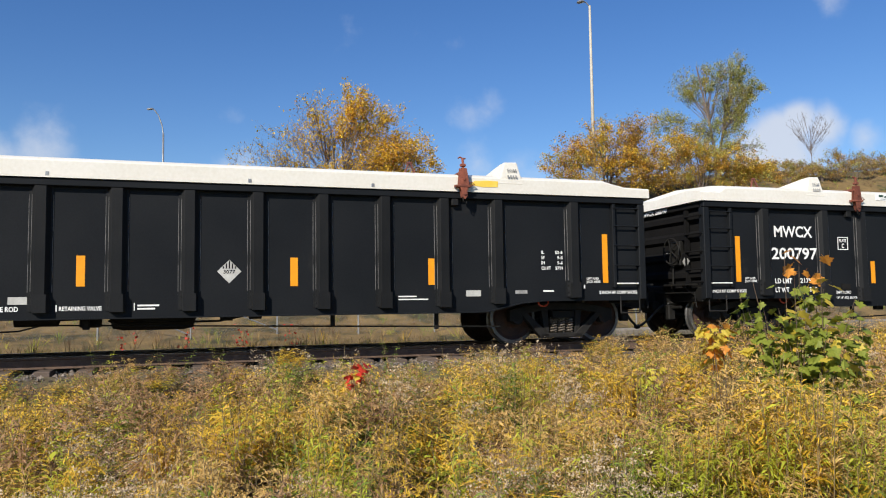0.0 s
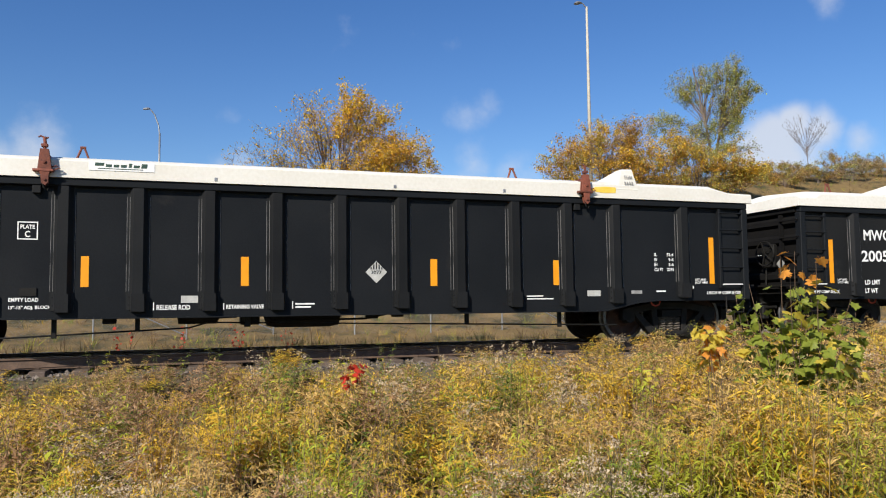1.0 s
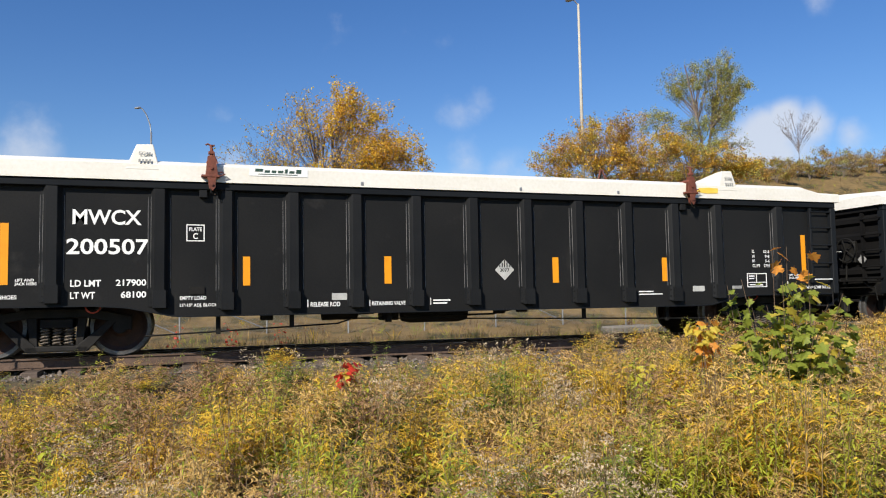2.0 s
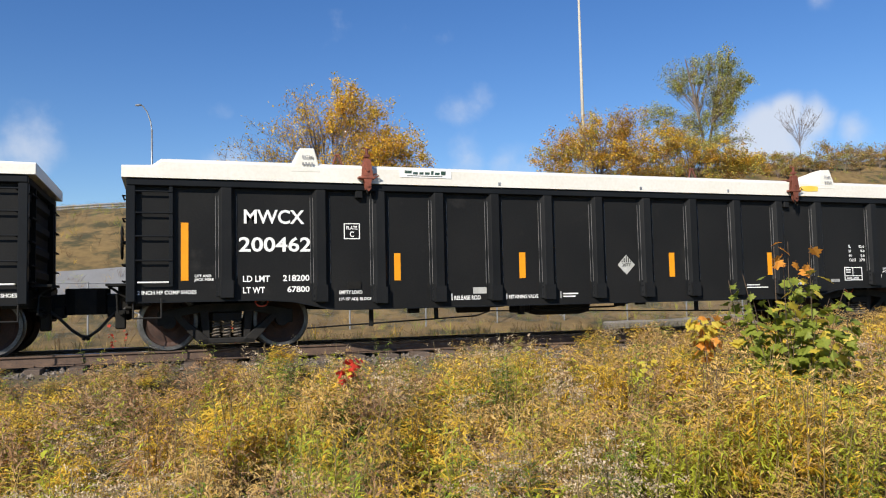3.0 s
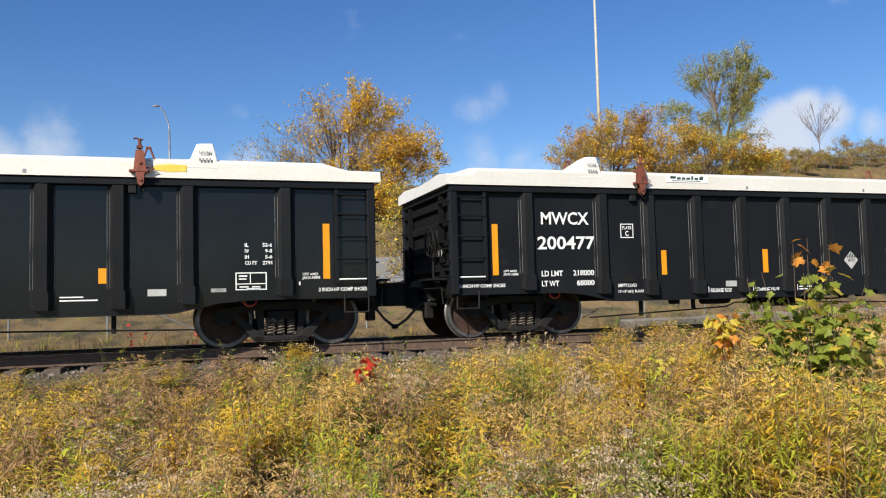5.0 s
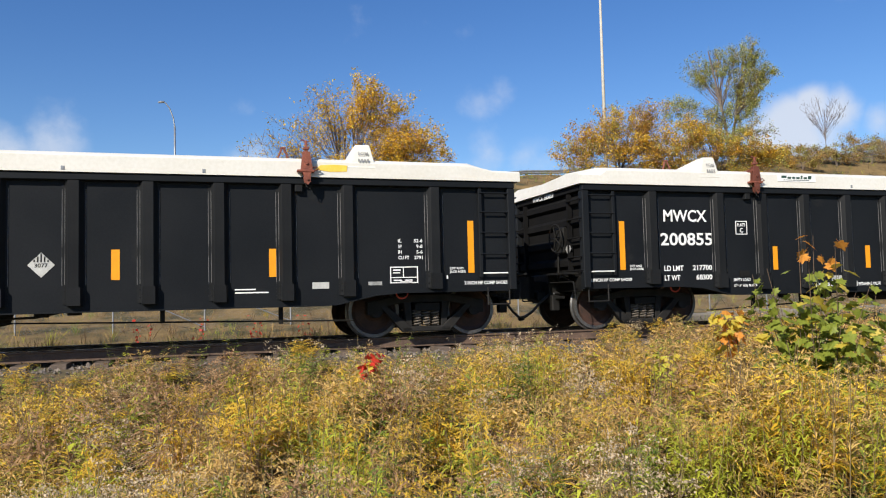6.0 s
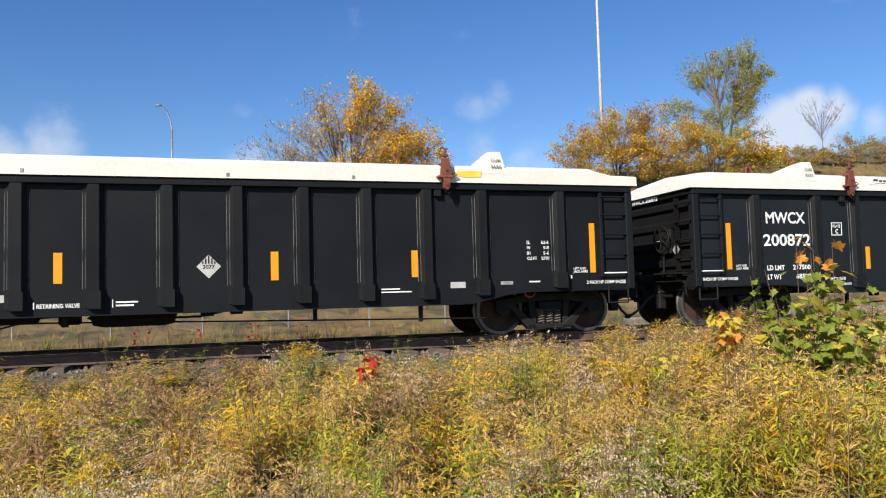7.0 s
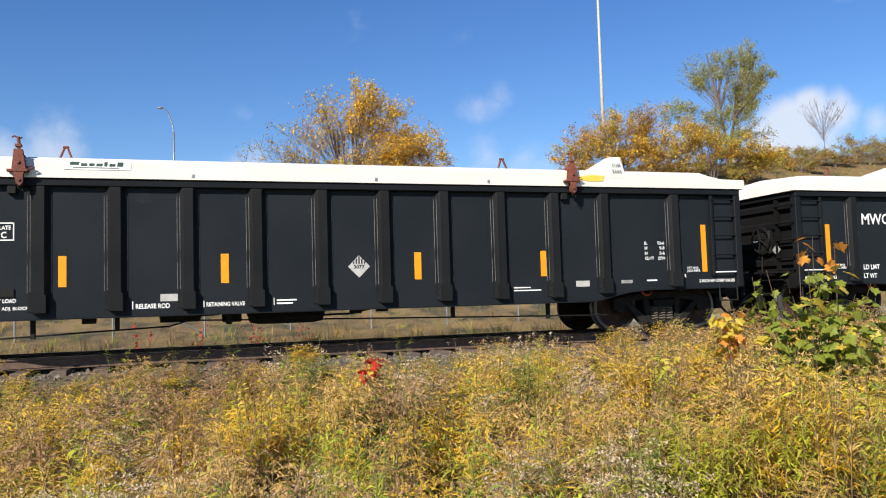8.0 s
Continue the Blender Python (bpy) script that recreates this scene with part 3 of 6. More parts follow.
    prism(bm, [(-WIDTH / 2 - 0.036, 2.80), (-WIDTH / 2 - 0.032, 2.935), (-WIDTH / 2 - 0.015, 2.935), (-WIDTH / 2 - 0.02, 2.80)], "x", cx(4.30), cx(5.22))
    part("maker_plate", bm, WHITE_PAINT, cover, "white plate with a dark green oval mark")
    bm = bmesh.new()
    y0 = -WIDTH / 2 - 0.037
    for a, b, lo, hi in ((4.38, 4.50, 2.87, 2.915), (4.53, 4.61, 2.855, 2.895), (4.64, 4.71, 2.855, 2.895), (4.74, 4.82, 2.855, 2.895), (4.85, 4.89, 2.855, 2.92), (4.92, 5.00, 2.855, 2.895), (5.03, 5.11, 2.855, 2.92), (4.42, 5.05, 2.825, 2.835)):
        prism(bm, [(cx(a), lo), (cx(b), lo), (cx(b) + 0.008, hi), (cx(a) + 0.008, hi)], "y", y0 - 0.002, y0 + 0.004)
    part("maker_mark", bm, DARK_INK, cover)
    bm = bmesh.new()
    outline = [(cx(12.74), 2.80), (cx(13.0), 2.765), (cx(13.27), 2.775), (cx(13.28), 2.875), (cx(13.05), 2.885), (cx(12.84), 2.87)]
    prism(bm, outline, "y", -WIDTH / 2 - 0.034, -WIDTH / 2 - 0.02)
    part("spray_mark", bm, YELLOW_PAINT, cover, "yellow spray-painted patch")
    for u in (6.1, 9.0, 11.0):
        bm = bmesh.new()
        box(bm, cx(u), cx(u) + 0.05, -WIDTH / 2 - 0.036, -WIDTH / 2 - 0.02, 2.70, 2.76, 0.004)
        part("cover_latch", bm, STEEL_GREY, cover)


def build_clamp(car, u, side, arms):
    """Rust-red screw clamp that grips the cover to the chord."""
    clamp = new("cover_clamp")
    clamp.parent = car
    clamp.matrix_basis = pose(cx(u), 0, 0) if side < 0 else pose(cx(u), 0, 0, 0, 0, 180)
    f = -WIDTH / 2 - 0.04
    bm = bmesh.new()
    # two cheek plates with a bolt between, waisted below the cross bar
    for y in (f - 0.10, f - 0.03):
        prism(bm, [(-0.03, 2.57), (0.02, 2.53), (0.06, 2.58), (0.065, 2.70), (0.10, 2.78), (0.075, 2.95), (0.055, 3.07), (-0.055, 3.07), (-0.07, 2.93), (-0.085, 2.78), (-0.05, 2.70)], "y", y, y + 0.022)
    tube(bm, [(0.0, f - 0.12, 2.88), (0.0, f + 0.02, 2.88)], 0.025, 8)
    tube(bm, [(0.01, f - 0.12, 2.62), (0.01, f + 0.02, 2.62)], 0.02, 8)
    part("clamp_body", bm, CLAMP_RUST, clamp)
    bm = bmesh.new()
    box(bm, -0.15, 0.13, f - 0.11, f + 0.0, 2.735, 2.775, 0.008)
    part("clamp_bar", bm, CLAMP_RUST, clamp)
    bm = bmesh.new()
    box(bm, -0.06, 0.06, f - 0.06, f + 0.30, 2.965, 3.015, 0.01)
    part("clamp_tongue", bm, CLAMP_RUST, clamp)
    bm = bmesh.new()
    tube(bm, [(0, f - 0.055, 3.0), (0.005, f - 0.055, 3.16), (-0.005, f - 0.055, 3.25)], 0.024, 8)
    box(bm, -0.045, 0.045, f - 0.095, f - 0.015, 3.10, 3.145, 0.006)
    tube(bm, [(0.0, f - 0.055, 3.235), (-0.055, f - 0.06, 3.262), (-0.085, f - 0.06, 3.24)], 0.014, 6)
    tube(bm, [(0.0, f - 0.055, 3.225), (0.05, f - 0.05, 3.245)], 0.014, 6)
    part("clamp_screw", bm, CLAMP_RUST, clamp)
    bm = bmesh.new()
    tube(bm, [(0.07, f - 0.05, 2.80), (0.16, f - 0.06, 2.83), (0.21, f - 0.06, 2.80), (0.12, f - 0.05, 2.76)], 0.012, 6)
    part("clamp_hook", bm, CLAMP_RUST, clamp)
    bm = bmesh.new()
    tube(bm, [(-0.02, f - 0.06, 2.60), (0.0, f - 0.07, 2.50), (0.05, f - 0.06, 2.46), (0.09, f - 0.05, 2.60)], 0.010, 5)
    part("clamp_chain", bm, UNDER_BLACK, clamp)
    bm = bmesh.new()
    box(bm, -0.17, -0.05, f + 0.05, f + 0.14, TOP - 0.235, TOP - 0.118, 0.008)
    part("clamp_bracket", bm, STAKE_PAINT, clamp)
    if arms:
        bm = bmesh.new()
        tube(bm, [(-0.22, f + 0.1, 3.2), (-0.02, f + 0.02, 3.74)], 0.022, 6)
        tube(bm, [(0.22, f + 0.1, 3.2), (0.02, f + 0.02, 3.74)], 0.022, 6)
        tube(bm, [(-0.05, f + 0.02, 3.735), (0.05, f + 0.02, 3.735)], 0.028, 6)
        part("clamp_lever", bm, CLAMP_RUST, clamp)


def build_truck(car, x):
    """Three-piece truck: side frames with springs, bolster, brake beam; wheelsets are parts of the car that spin."""
    truck = new("truck")
    truck.parent = car
    truck.location.x = x
    w = NEAR_RAIL - WIDTH / 2
    for side in (-1, 1):
        y = side * (abs(w) + 0.235)
        ya, yb = y - 0.075, y + 0.075
        bm = bmesh.new()
        # top member, bottom member and the two columns round the spring window
        prism(bm, [(-1.06, 0.40), (-1.06, 0.62), (-0.86, 0.66), (-0.40, 0.74), (0.40, 0.74), (0.86, 0.66), (1.06, 0.62), (1.06, 0.40), (0.90, 0.40), (0.80, 0.53), (0.40, 0.60), (-0.40, 0.60), (-0.80, 0.53), (-0.90, 0.40)], "y", ya, yb)
        for k in (-1, 1):
            prism(bm, [(k * 0.84, 0.55), (k * 0.74, 0.58), (k * 0.30, 0.20), (k * 0.24, 0.10), (k * 0.42, 0.10), (k * 0.50, 0.17)], "y", ya, yb)
            prism(bm, [(k * 0.42, 0.62), (k * 0.28, 0.62), (k * 0.26, 0.16), (k * 0.36, 0.16)], "y", ya + 0.01, yb - 0.01)
        box(bm, -0.44, 0.44, ya, yb, 0.09, 0.185, 0.012)
        bmesh.ops.bevel(bm, geom=[e for e in bm.edges if e.calc_length() > 0.1], offset=0.01, segments=1, affect="EDGES", profile=0.5)
        part("side_frame", bm, TRUCK_GREY, truck, "dusty grey-brown cast steel side frame")
        for bx in (-0.89, 0.89):
            bm = bmesh.new()
            lathe(bm, [(0.115, y - 0.09), (0.115, y + 0.02), (0.105, y + 0.07), (0.0005, y + 0.075)] if side > 0 else [(0.0005, y - 0.075), (0.105, y - 0.07), (0.115, y - 0.02), (0.115, y + 0.09)], 16)
            cap = part("bearing_cap", bm, TRUCK_GREY, truck)
            cap.location = (bx, 0, 0.457)
        # coil springs in the window
        for row, yy in enumerate((y - side * 0.005 + side * 0.05, y - side * 0.07)):
            for sx in (-0.165, 0.0, 0.165):
                bm = bmesh.new()
                turns = 5.5
                path = [(0.058 * math.cos(6.2832 * turns * i / 44), 0.058 * math.sin(6.2832 * turns * i / 44), 0.195 + 0.26 * i / 44) for i in range(45)]
                tube(bm, path, 0.0145, 4)
                spring = part("coil_spring", bm, SPRING_STEEL, truck)
                spring.location = (sx, yy, 0)
    bm = bmesh.new()
    prism(bm, [(-1.12, 0.46), (1.12, 0.46), (1.12, 0.58), (0.4, 0.74), (-0.4, 0.74), (-1.12, 0.58)], "x", -0.22, 0.22)
    part("bolster", bm, UNDER_BLACK, truck)
    for k in (-1, 1):
        bm = bmesh.new()
        tube(bm, [(k * 0.36, -0.85, 0.34), (k * 0.36, 0.85, 0.34)], 0.04, 8)
        for y in (-0.75, 0.75):
            prism(bm, [(k * 0.42, 0.24), (k * 0.36, 0.24), (k * 0.34, 0.45), (k * 0.40, 0.47), (k * 0.43, 0.36)], "y", y - 0.05, y + 0.05)
        part("brake_beam", bm, UNDER_BLACK, truck)


def build_wheelset(car, x):
    """Axle with two flanged wheels; its origin is the axle, so that it can spin."""
    wheelset = new("wheelset")
    wheelset.parent = car
    wheelset.location = (x, 0, 0.457)
    for side in (-1, 1):
        bm = bmesh.new()
        w = WIDTH / 2 - NEAR_RAIL
        prof = [(0.09, w + 0.06), (0.13, w + 0.065), (0.17, w + 0.03), (0.33, w + 0.005), (0.385, w + 0.03), (0.395, w + 0.062), (0.452, w + 0.062), (0.457, w + 0.05), (0.459, w - 0.03), (0.485, w - 0.045), (0.485, w - 0.07), (0.40, w - 0.075), (0.36, w - 0.03), (0.17, w - 0.02), (0.13, w - 0.075), (0.09, w - 0.075)]
        lathe(bm, [(r, side * h) for r, h in prof], 36, mats=[0, 0, 0, 0, 0, 1, 1, 1, 1, 1, 0, 0, 0, 0, 0])
        part("wheel", bm, (WHEEL_RUST, TREAD_STEEL), wheelset, "rust-brown wheel with a bright worn rim")
    bm = bmesh.new()
    lathe(bm, [(0.075, -0.99), (0.085, -0.7), (0.08, 0.0), (0.085, 0.7), (0.075, 0.99)], 12)
    for y in (-0.35, 0.3):
        box(bm, -0.02, 0.02, y, y + 0.1, 0.07, 0.10)
    part("axle", bm, UNDER_BLACK, wheelset)
    return wheelset


def build_running_gear(car):
    for end in (-1, 1):
        x = end * (LENGTH / 2 - 1.5)
        build_truck(car, x)
        # knuckle coupler
        cp = new("coupler")
        cp.parent = car
        reach = LENGTH / 2 + GAP / 2
        bm = bmesh.new()
        xa, xb = sorted((end * (LENGTH / 2 + 0.05), end * (reach - 0.13)))
        box(bm, xa, xb, -0.10, 0.10, 0.72, 0.94, 0.015)
        part("shank", bm, UNDER_BLACK, cp)
        bm = bmesh.new()
        h = end * (reach - 0.30)
        prism(bm, [(h, -0.16), (h + end * 0.14, -0.24), (h + end * 0.36, -0.24), (h + end * 0.33, -0.10), (h + end * 0.24, 0.0), (h + end * 0.29, 0.06), (h + end * 0.10, 0.19), (h - end * 0.05, 0.14)], "z", 0.60, 1.03)
        part("knuckle", bm, UNDER_BLACK, cp)
        bm = bmesh.new()
        ha, hb = sorted((end * (LENGTH / 2 + 0.04), end * (LENGTH / 2 + 0.20)))
        box(bm, ha, hb, -0.62, -0.46, 0.36, 0.66, 0.02)
        tube(bm, [(end * (LENGTH / 2 + 0.10), -0.9, 0.62), (end * (LENGTH / 2 + 0.12), -0.5, 0.60)], 0.03, 8)
        part("angle_cock", bm, UNDER_BLACK, car)
        bm = bmesh.new()
        ha, hb = sorted((end * (LENGTH / 2 + 0.17), end * (LENGTH / 2 + 0.34)))
        box(bm, ha, hb, -0.26, 0.26, 0.55, 0.74, 0.02)
        part("coupler_carrier", bm, UNDER_BLACK, car)
        # air hose that droops to the next car
        hose = new("air_hose")
        hose.parent = car
        bm = bmesh.new()
        xs = [LENGTH / 2 + 0.02, LENGTH / 2 + 0.16, LENGTH / 2 + 0.30, LENGTH / 2 + 0.46, LENGTH / 2 + 0.60, reach + 0.005]
        tube(bm, [(end * a, -0.42 + 0.05 * i, z) for i, (a, z) in enumerate(zip(xs, (0.70, 0.66, 0.54, 0.36, 0.255, 0.235)))], 0.026, 8)
        part("rubber_hose", bm, RUBBER, hose)
        bm = bmesh.new()
        tube(bm, [(end * (LENGTH / 2 - 0.15), -0.42, 0.70), (end * (LENGTH / 2 + 0.06), -0.42, 0.70)], 0.034, 8)
        part("hose_fitting", bm, TRUCK_GREY, hose)
        bm = bmesh.new()
        tube(bm, [(end * (reach - 0.05), -0.17, 0.235), (end * reach, -0.17, 0.22)], 0.045, 8)
        part("hose_coupling", bm, TRUCK_GREY, hose)
    for u in (1.5 - 0.89, 1.5 + 0.89, LENGTH - 1.5 - 0.89, LENGTH - 1.5 + 0.89):
        build_wheelset(car, cx(u))
    # brake gear under the floor: rods in their hangers, reservoir, valve and pipes
    bm = bmesh.new()
    tube(bm, [(cx(2.75), -1.30, 0.30), (cx(5.75), -1.28, 0.42)], 0.015, 6)
    part("brake_rod", bm, UNDER_BLACK, car)
    bm = bmesh.new()
    tube(bm, [(cx(9.4), -1.28, 0.42), (cx(13.4), -1.30, 0.33)], 0.015, 6)
    part("brake_rod", bm, UNDER_BLACK, car)
    for u, z in ((3.84, 0.30), (5.0, 0.38), (10.4, 0.40), (12.21, 0.31)):
        bm = bmesh.new()
        box(bm, cx(u) - 0.035, cx(u) + 0.035, -1.32, -1.26, z, MID_SILL + 0.20, 0.008)
        part("rod_hanger", bm, UNDER_BLACK, car)
    bm = bmesh.new()
    lathe(bm, [(0.02, -0.65), (0.16, -0.60), (0.19, -0.45), (0.19, 0.45), (0.16, 0.60), (0.02, 0.65)], 16, axis="z")
    tank = part("air_reservoir", bm, UNDER_BLACK, car)
    tank.matrix_basis = pose(cx(7.6), -0.85, 0.58, 0, 90, 0)
    bm = bmesh.new()
    lathe(bm, [(0.02, -0.32), (0.13, -0.30), (0.13, 0.30), (0.05, 0.34), (0.04, 0.62)], 14, axis="z")
    cyl = part("brake_cylinder", bm, UNDER_BLACK, car)
    cyl.matrix_basis = pose(cx(5.9), -0.75, 0.60, 0, 90, 0)
    bm = bmesh.new()
    box(bm, cx(6.55), cx(6.85), -1.2, -0.9, 0.45, 0.75, 0.02)
    box(bm, cx(6.6), cx(6.7), -1.28, -1.18, 0.42, 0.6, 0.01)
    lathe_at = [(cx(6.95), -1.1, 0.55), (cx(7.1), -1.1, 0.50), (cx(8.6), -1.2, 0.52), (cx(9.0), -1.2, 0.60)]
    tube(bm, lathe_at, 0.02, 6)
    part("control_valve", bm, UNDER_BLACK, car)
    bm = bmesh.new()
    for u, z in ((4.6, 0.50), (8.7, 0.52), (9.15, 0.54)):
        box(bm, cx(u) - 0.10, cx(u) + 0.10, -1.3, -1.2, z, 0.72, 0.01)
    tube(bm, [(cx(5.75), -1.28, 0.42), (cx(6.05), -1.2, 0.50), (cx(9.4), -1.28, 0.42)], 0.014, 6)
    part("brake_linkage", bm, UNDER_BLACK, car)
    for u in (2.02, LENGTH - 2.02):
        bm = bmesh.new()
        tube(bm, [(cx(u) + 0.10 * math.cos(a), -1.36, 0.76 + 0.085 * math.sin(a)) for a in [math.pi + math.pi * i / 10 for i in range(11)]], 0.014, 6)
        part("tow_loop", bm, RED_PAINT, car, "red-painted tow loop")
    # brake wheel on one end
    bm = bmesh.new()
    ring = [(0.0, 0.26 * math.cos(6.2832 * i / 20), 0.26 * math.sin(6.2832 * i / 20)) for i in range(21)]
    tube(bm, ring, 0.016, 6)
    for a in range(5):
        tube(bm, [(0, 0, 0), (0.0, 0.25 * math.cos(a * 1.2566), 0.25 * math.sin(a * 1.2566))], 0.012, 5)
    tube(bm, [(0.0, 0, 0), (0.14, 0, 0)], 0.03, 8)
    wheel = part("brake_wheel", bm, UNDER_BLACK, car)
    wheel.location = (-LENGTH / 2 - 0.10, -0.62, 1.75)
    bm = bmesh.new()
    box(bm, -LENGTH / 2 - 0.02, -LENGTH / 2 + 0.09, -0.80, -0.42, 1.45, 1.95, 0.02)
    tube(bm, [(-LENGTH / 2 - 0.01, -0.55, 1.45), (-LENGTH / 2 + 0.0, -0.5, 0.85)], 0.02, 6)
    part("brake_housing", bm, UNDER_BLACK, car)


def build_markings(car):
    tape = ((0.785, 0.895, 1.10, 2.00), (4.18, 4.29, 1.06, 1.52), (6.48, 6.60, 1.07, 1.53), (9.61, 9.73, 1.06, 1.52), (12.01, 12.12, 1.07, 1.52), (15.36, 15.47, 1.09, 1.99))
    for u0, u1, z0, z1 in tape:
        bars("reflector_strip", [(u0, u1, z0, z1)], car, YELLOW_TAPE, "yellow-orange reflective strip")
    y = -SHEET - 0.004
    letters("LIFT AND\nJACK HERE", 0.98, 1.27, 1.08, 1.19, car, WHITE_PAINT)
    letters("LIFT AND\nJACK HERE", 15.02, 15.31, 1.08, 1.19, car, WHITE_PAINT)
    letters("2 INCH HF COMP SHOES", 0.16, 1.02, 0.89, 0.95, car, WHITE_PAINT)
    letters("2 INCH HF COMP SHOES", 15.28, 16.08, 0.885, 0.945, car, WHITE_PAINT)
    letters("LD LMT", 1.71, 2.13, 1.065, 1.165, car, WHITE_PAINT)
    letters("LT WT", 1.71, 2.05, 0.885, 0.985, car, WHITE_PAINT)
    letters("C", 3.43, 3.50, 1.79, 1.885, car, WHITE_PAINT)
    letters("PLATE", 3.37, 3.56, 1.915, 1.975, car, WHITE_PAINT)
    t = 0.016
    bars("plate_border", [(3.33, 3.60, 1.755, 1.755 + t), (3.33, 3.60, 2.02 - t, 2.02), (3.33, 3.33 + t, 1.755 + t, 2.02 - t), (3.60 - t, 3.60, 1.755 + t, 2.02 - t)], car, WHITE_PAINT)
    bars("routing_board", [(3.38, 3.60, 0.93, 1.05)], car, UNDER_BLACK, "black metal routing card board", thick=0.02)
    letters("EMPTY LOAD", 3.24, 3.63, 0.845, 0.905, car, WHITE_PAINT)
    letters("13\"-15\" ADJ. BLOCK", 3.24, 3.80, 0.725, 0.79, car, WHITE_PAINT)
    letters("RELEASE ROD", 5.24, 5.73, 0.705, 0.78, car, WHITE_PAINT)
    bars("arrow_mark", [(5.19, 5.205, 0.70, 0.82)], car, WHITE_PAINT)
    bars("white_label", [(5.59, 5.85, 0.81, 0.92)], car, DULL_WHITE, "white paper label on the side sheet")
    letters("RETAINING VALVE", 6.26, 6.84, 0.71, 0.775, car, WHITE_PAINT)
    bars("arrow_mark", [(6.215, 6.23, 0.70, 0.80)], car, WHITE_PAINT)
    bars("small_notice", [(7.33, 7.64, 0.765, 0.79), (7.33, 7.58, 0.715, 0.74), (7.28, 7.292, 0.70, 0.82)], car, WHITE_PAINT)
    bars("small_notice", [(11.48, 11.80, 0.865, 0.885), (11.48, 12.0, 0.815, 0.835)], car, WHITE_PAINT)
    bars("white_label", [(12.69, 12.96, 0.865, 0.97)], car, DULL_WHITE, "white paper label on the side sheet")
    bars("grey_label", [(13.61, 13.84, 0.905, 0.965)], car, GREY_INK, "faded grey plate")
    bars("small_notice", [(14.15, 14.36, 0.935, 0.962)], car, WHITE_PAINT)
    for k, (a, b) in enumerate((("IL", "52-6"), ("IW", "9-8"), ("IH", "5-6"), ("CU FT", "2791"))):
        z = 1.615 - 0.095 * k
        letters(a, 14.125, 14.125 + (0.19 if k == 3 else 0.065), z, z + 0.06, car, WHITE_PAINT)
        letters(b, 14.55 - (0.15 if k in (0, 3) else 0.11), 14.55, z, z + 0.06, car, WHITE_PAINT)
    bars("arrow_mark", [(1.37, 1.40, 0.97, 1.05)], car, WHITE_PAINT)
    bars("arrow_mark", [(14.965, 14.99, 0.99, 1.05)], car, WHITE_PAINT)
    # hazard placard: white diamond with a striped upper half
    bm = bmesh.new()
    c, z, r = cx(8.726), 1.295, 0.185
    prism(bm, [(c, z - r), (c + r, z), (c, z + r), (c - r, z)], "y", y - 0.004, y)
    placard = part("placard", bm, DULL_WHITE, car, "white diamond hazard placard with black upper stripes")
    bm = bmesh.new()
    for k in range(-3, 4):
        x, top = k * 0.046, r - abs(k * 0.046) - 0.012
        if top > 0.05:
            box(bm, c + x - 0.0095, c + x + 0.0095, y - 0.0085, y - 0.002, z + 0.045, z + top)
    part("stripe", bm, UNDER_BLACK, placard)
    me = lettering("3077", 0.18, 0.06)
    me.materials.append(UNDER_BLACK)
    number = new("lettering", me)
    number.parent, number.location = placard, (c - 0.09, y - 0.007, z - 0.035)
    # small stencils and placard on the end wall
    x = -LENGTH / 2 - 0.035
    bm = bmesh.new()
    for z0, a, b in ((2.33, -0.62, -0.18), (2.27, -0.70, -0.18), (2.20, -0.68, -0.30)):
        box(bm, -LENGTH / 2 + 0.095, -LENGTH / 2 + 0.101, a, b, z0 - 0.62, z0 - 0.585)
    part("end_stencil", bm, WHITE_PAINT, car)
    bm = bmesh.new()
    prism(bm, [(-0.98, 1.40), (-0.86, 1.52), (-0.98, 1.64), (-1.10, 1.52)], "x", -LENGTH / 2 - 0.012, -LENGTH / 2 - 0.006)
    part("end_placard", bm, GREY_INK, car)


def build_car():
    car = new("gondola_car")
    build_body(car)
    build_ribs(car)
    build_ladders(car)
    build_cover(car)
    for u in (3.71, 12.60):
        build_clamp(car, u, -1, False)
    for u in (3.90, 12.60):
        build_clamp(car, u, 1, True)
    build_running_gear(car)
    build_markings(car)
    return car


def number_car(car, mark, limit, weight):
    letters("MWCX", 1.73, 2.69, 1.995, 2.225, car, WHITE_PAINT, bold=0.020)
    if mark:
        letters(mark, 1.65, 2.80, 1.545, 1.785, car, WHITE_PAINT, bold=0.020)
    if limit:
        letters(limit, 2.33, 2.76, 1.07, 1.17, car, WHITE_PAINT)
        letters(weight, 2.40, 2.76, 0.89, 0.99, car, WHITE_PAINT)


def number_end(car, mark):
    """Small reporting mark on the upper end wall."""
    me = lettering("MWCX " + mark, 0.95, 0.10, 0.03)
    me.materials.append(WHITE_PAINT)
    ob = new("end_lettering", me)
    ob.parent = car
    ob.matrix_basis = pose(-LENGTH / 2 - 0.006, 0.55, TOP - 0.108, 0, 0, -90)


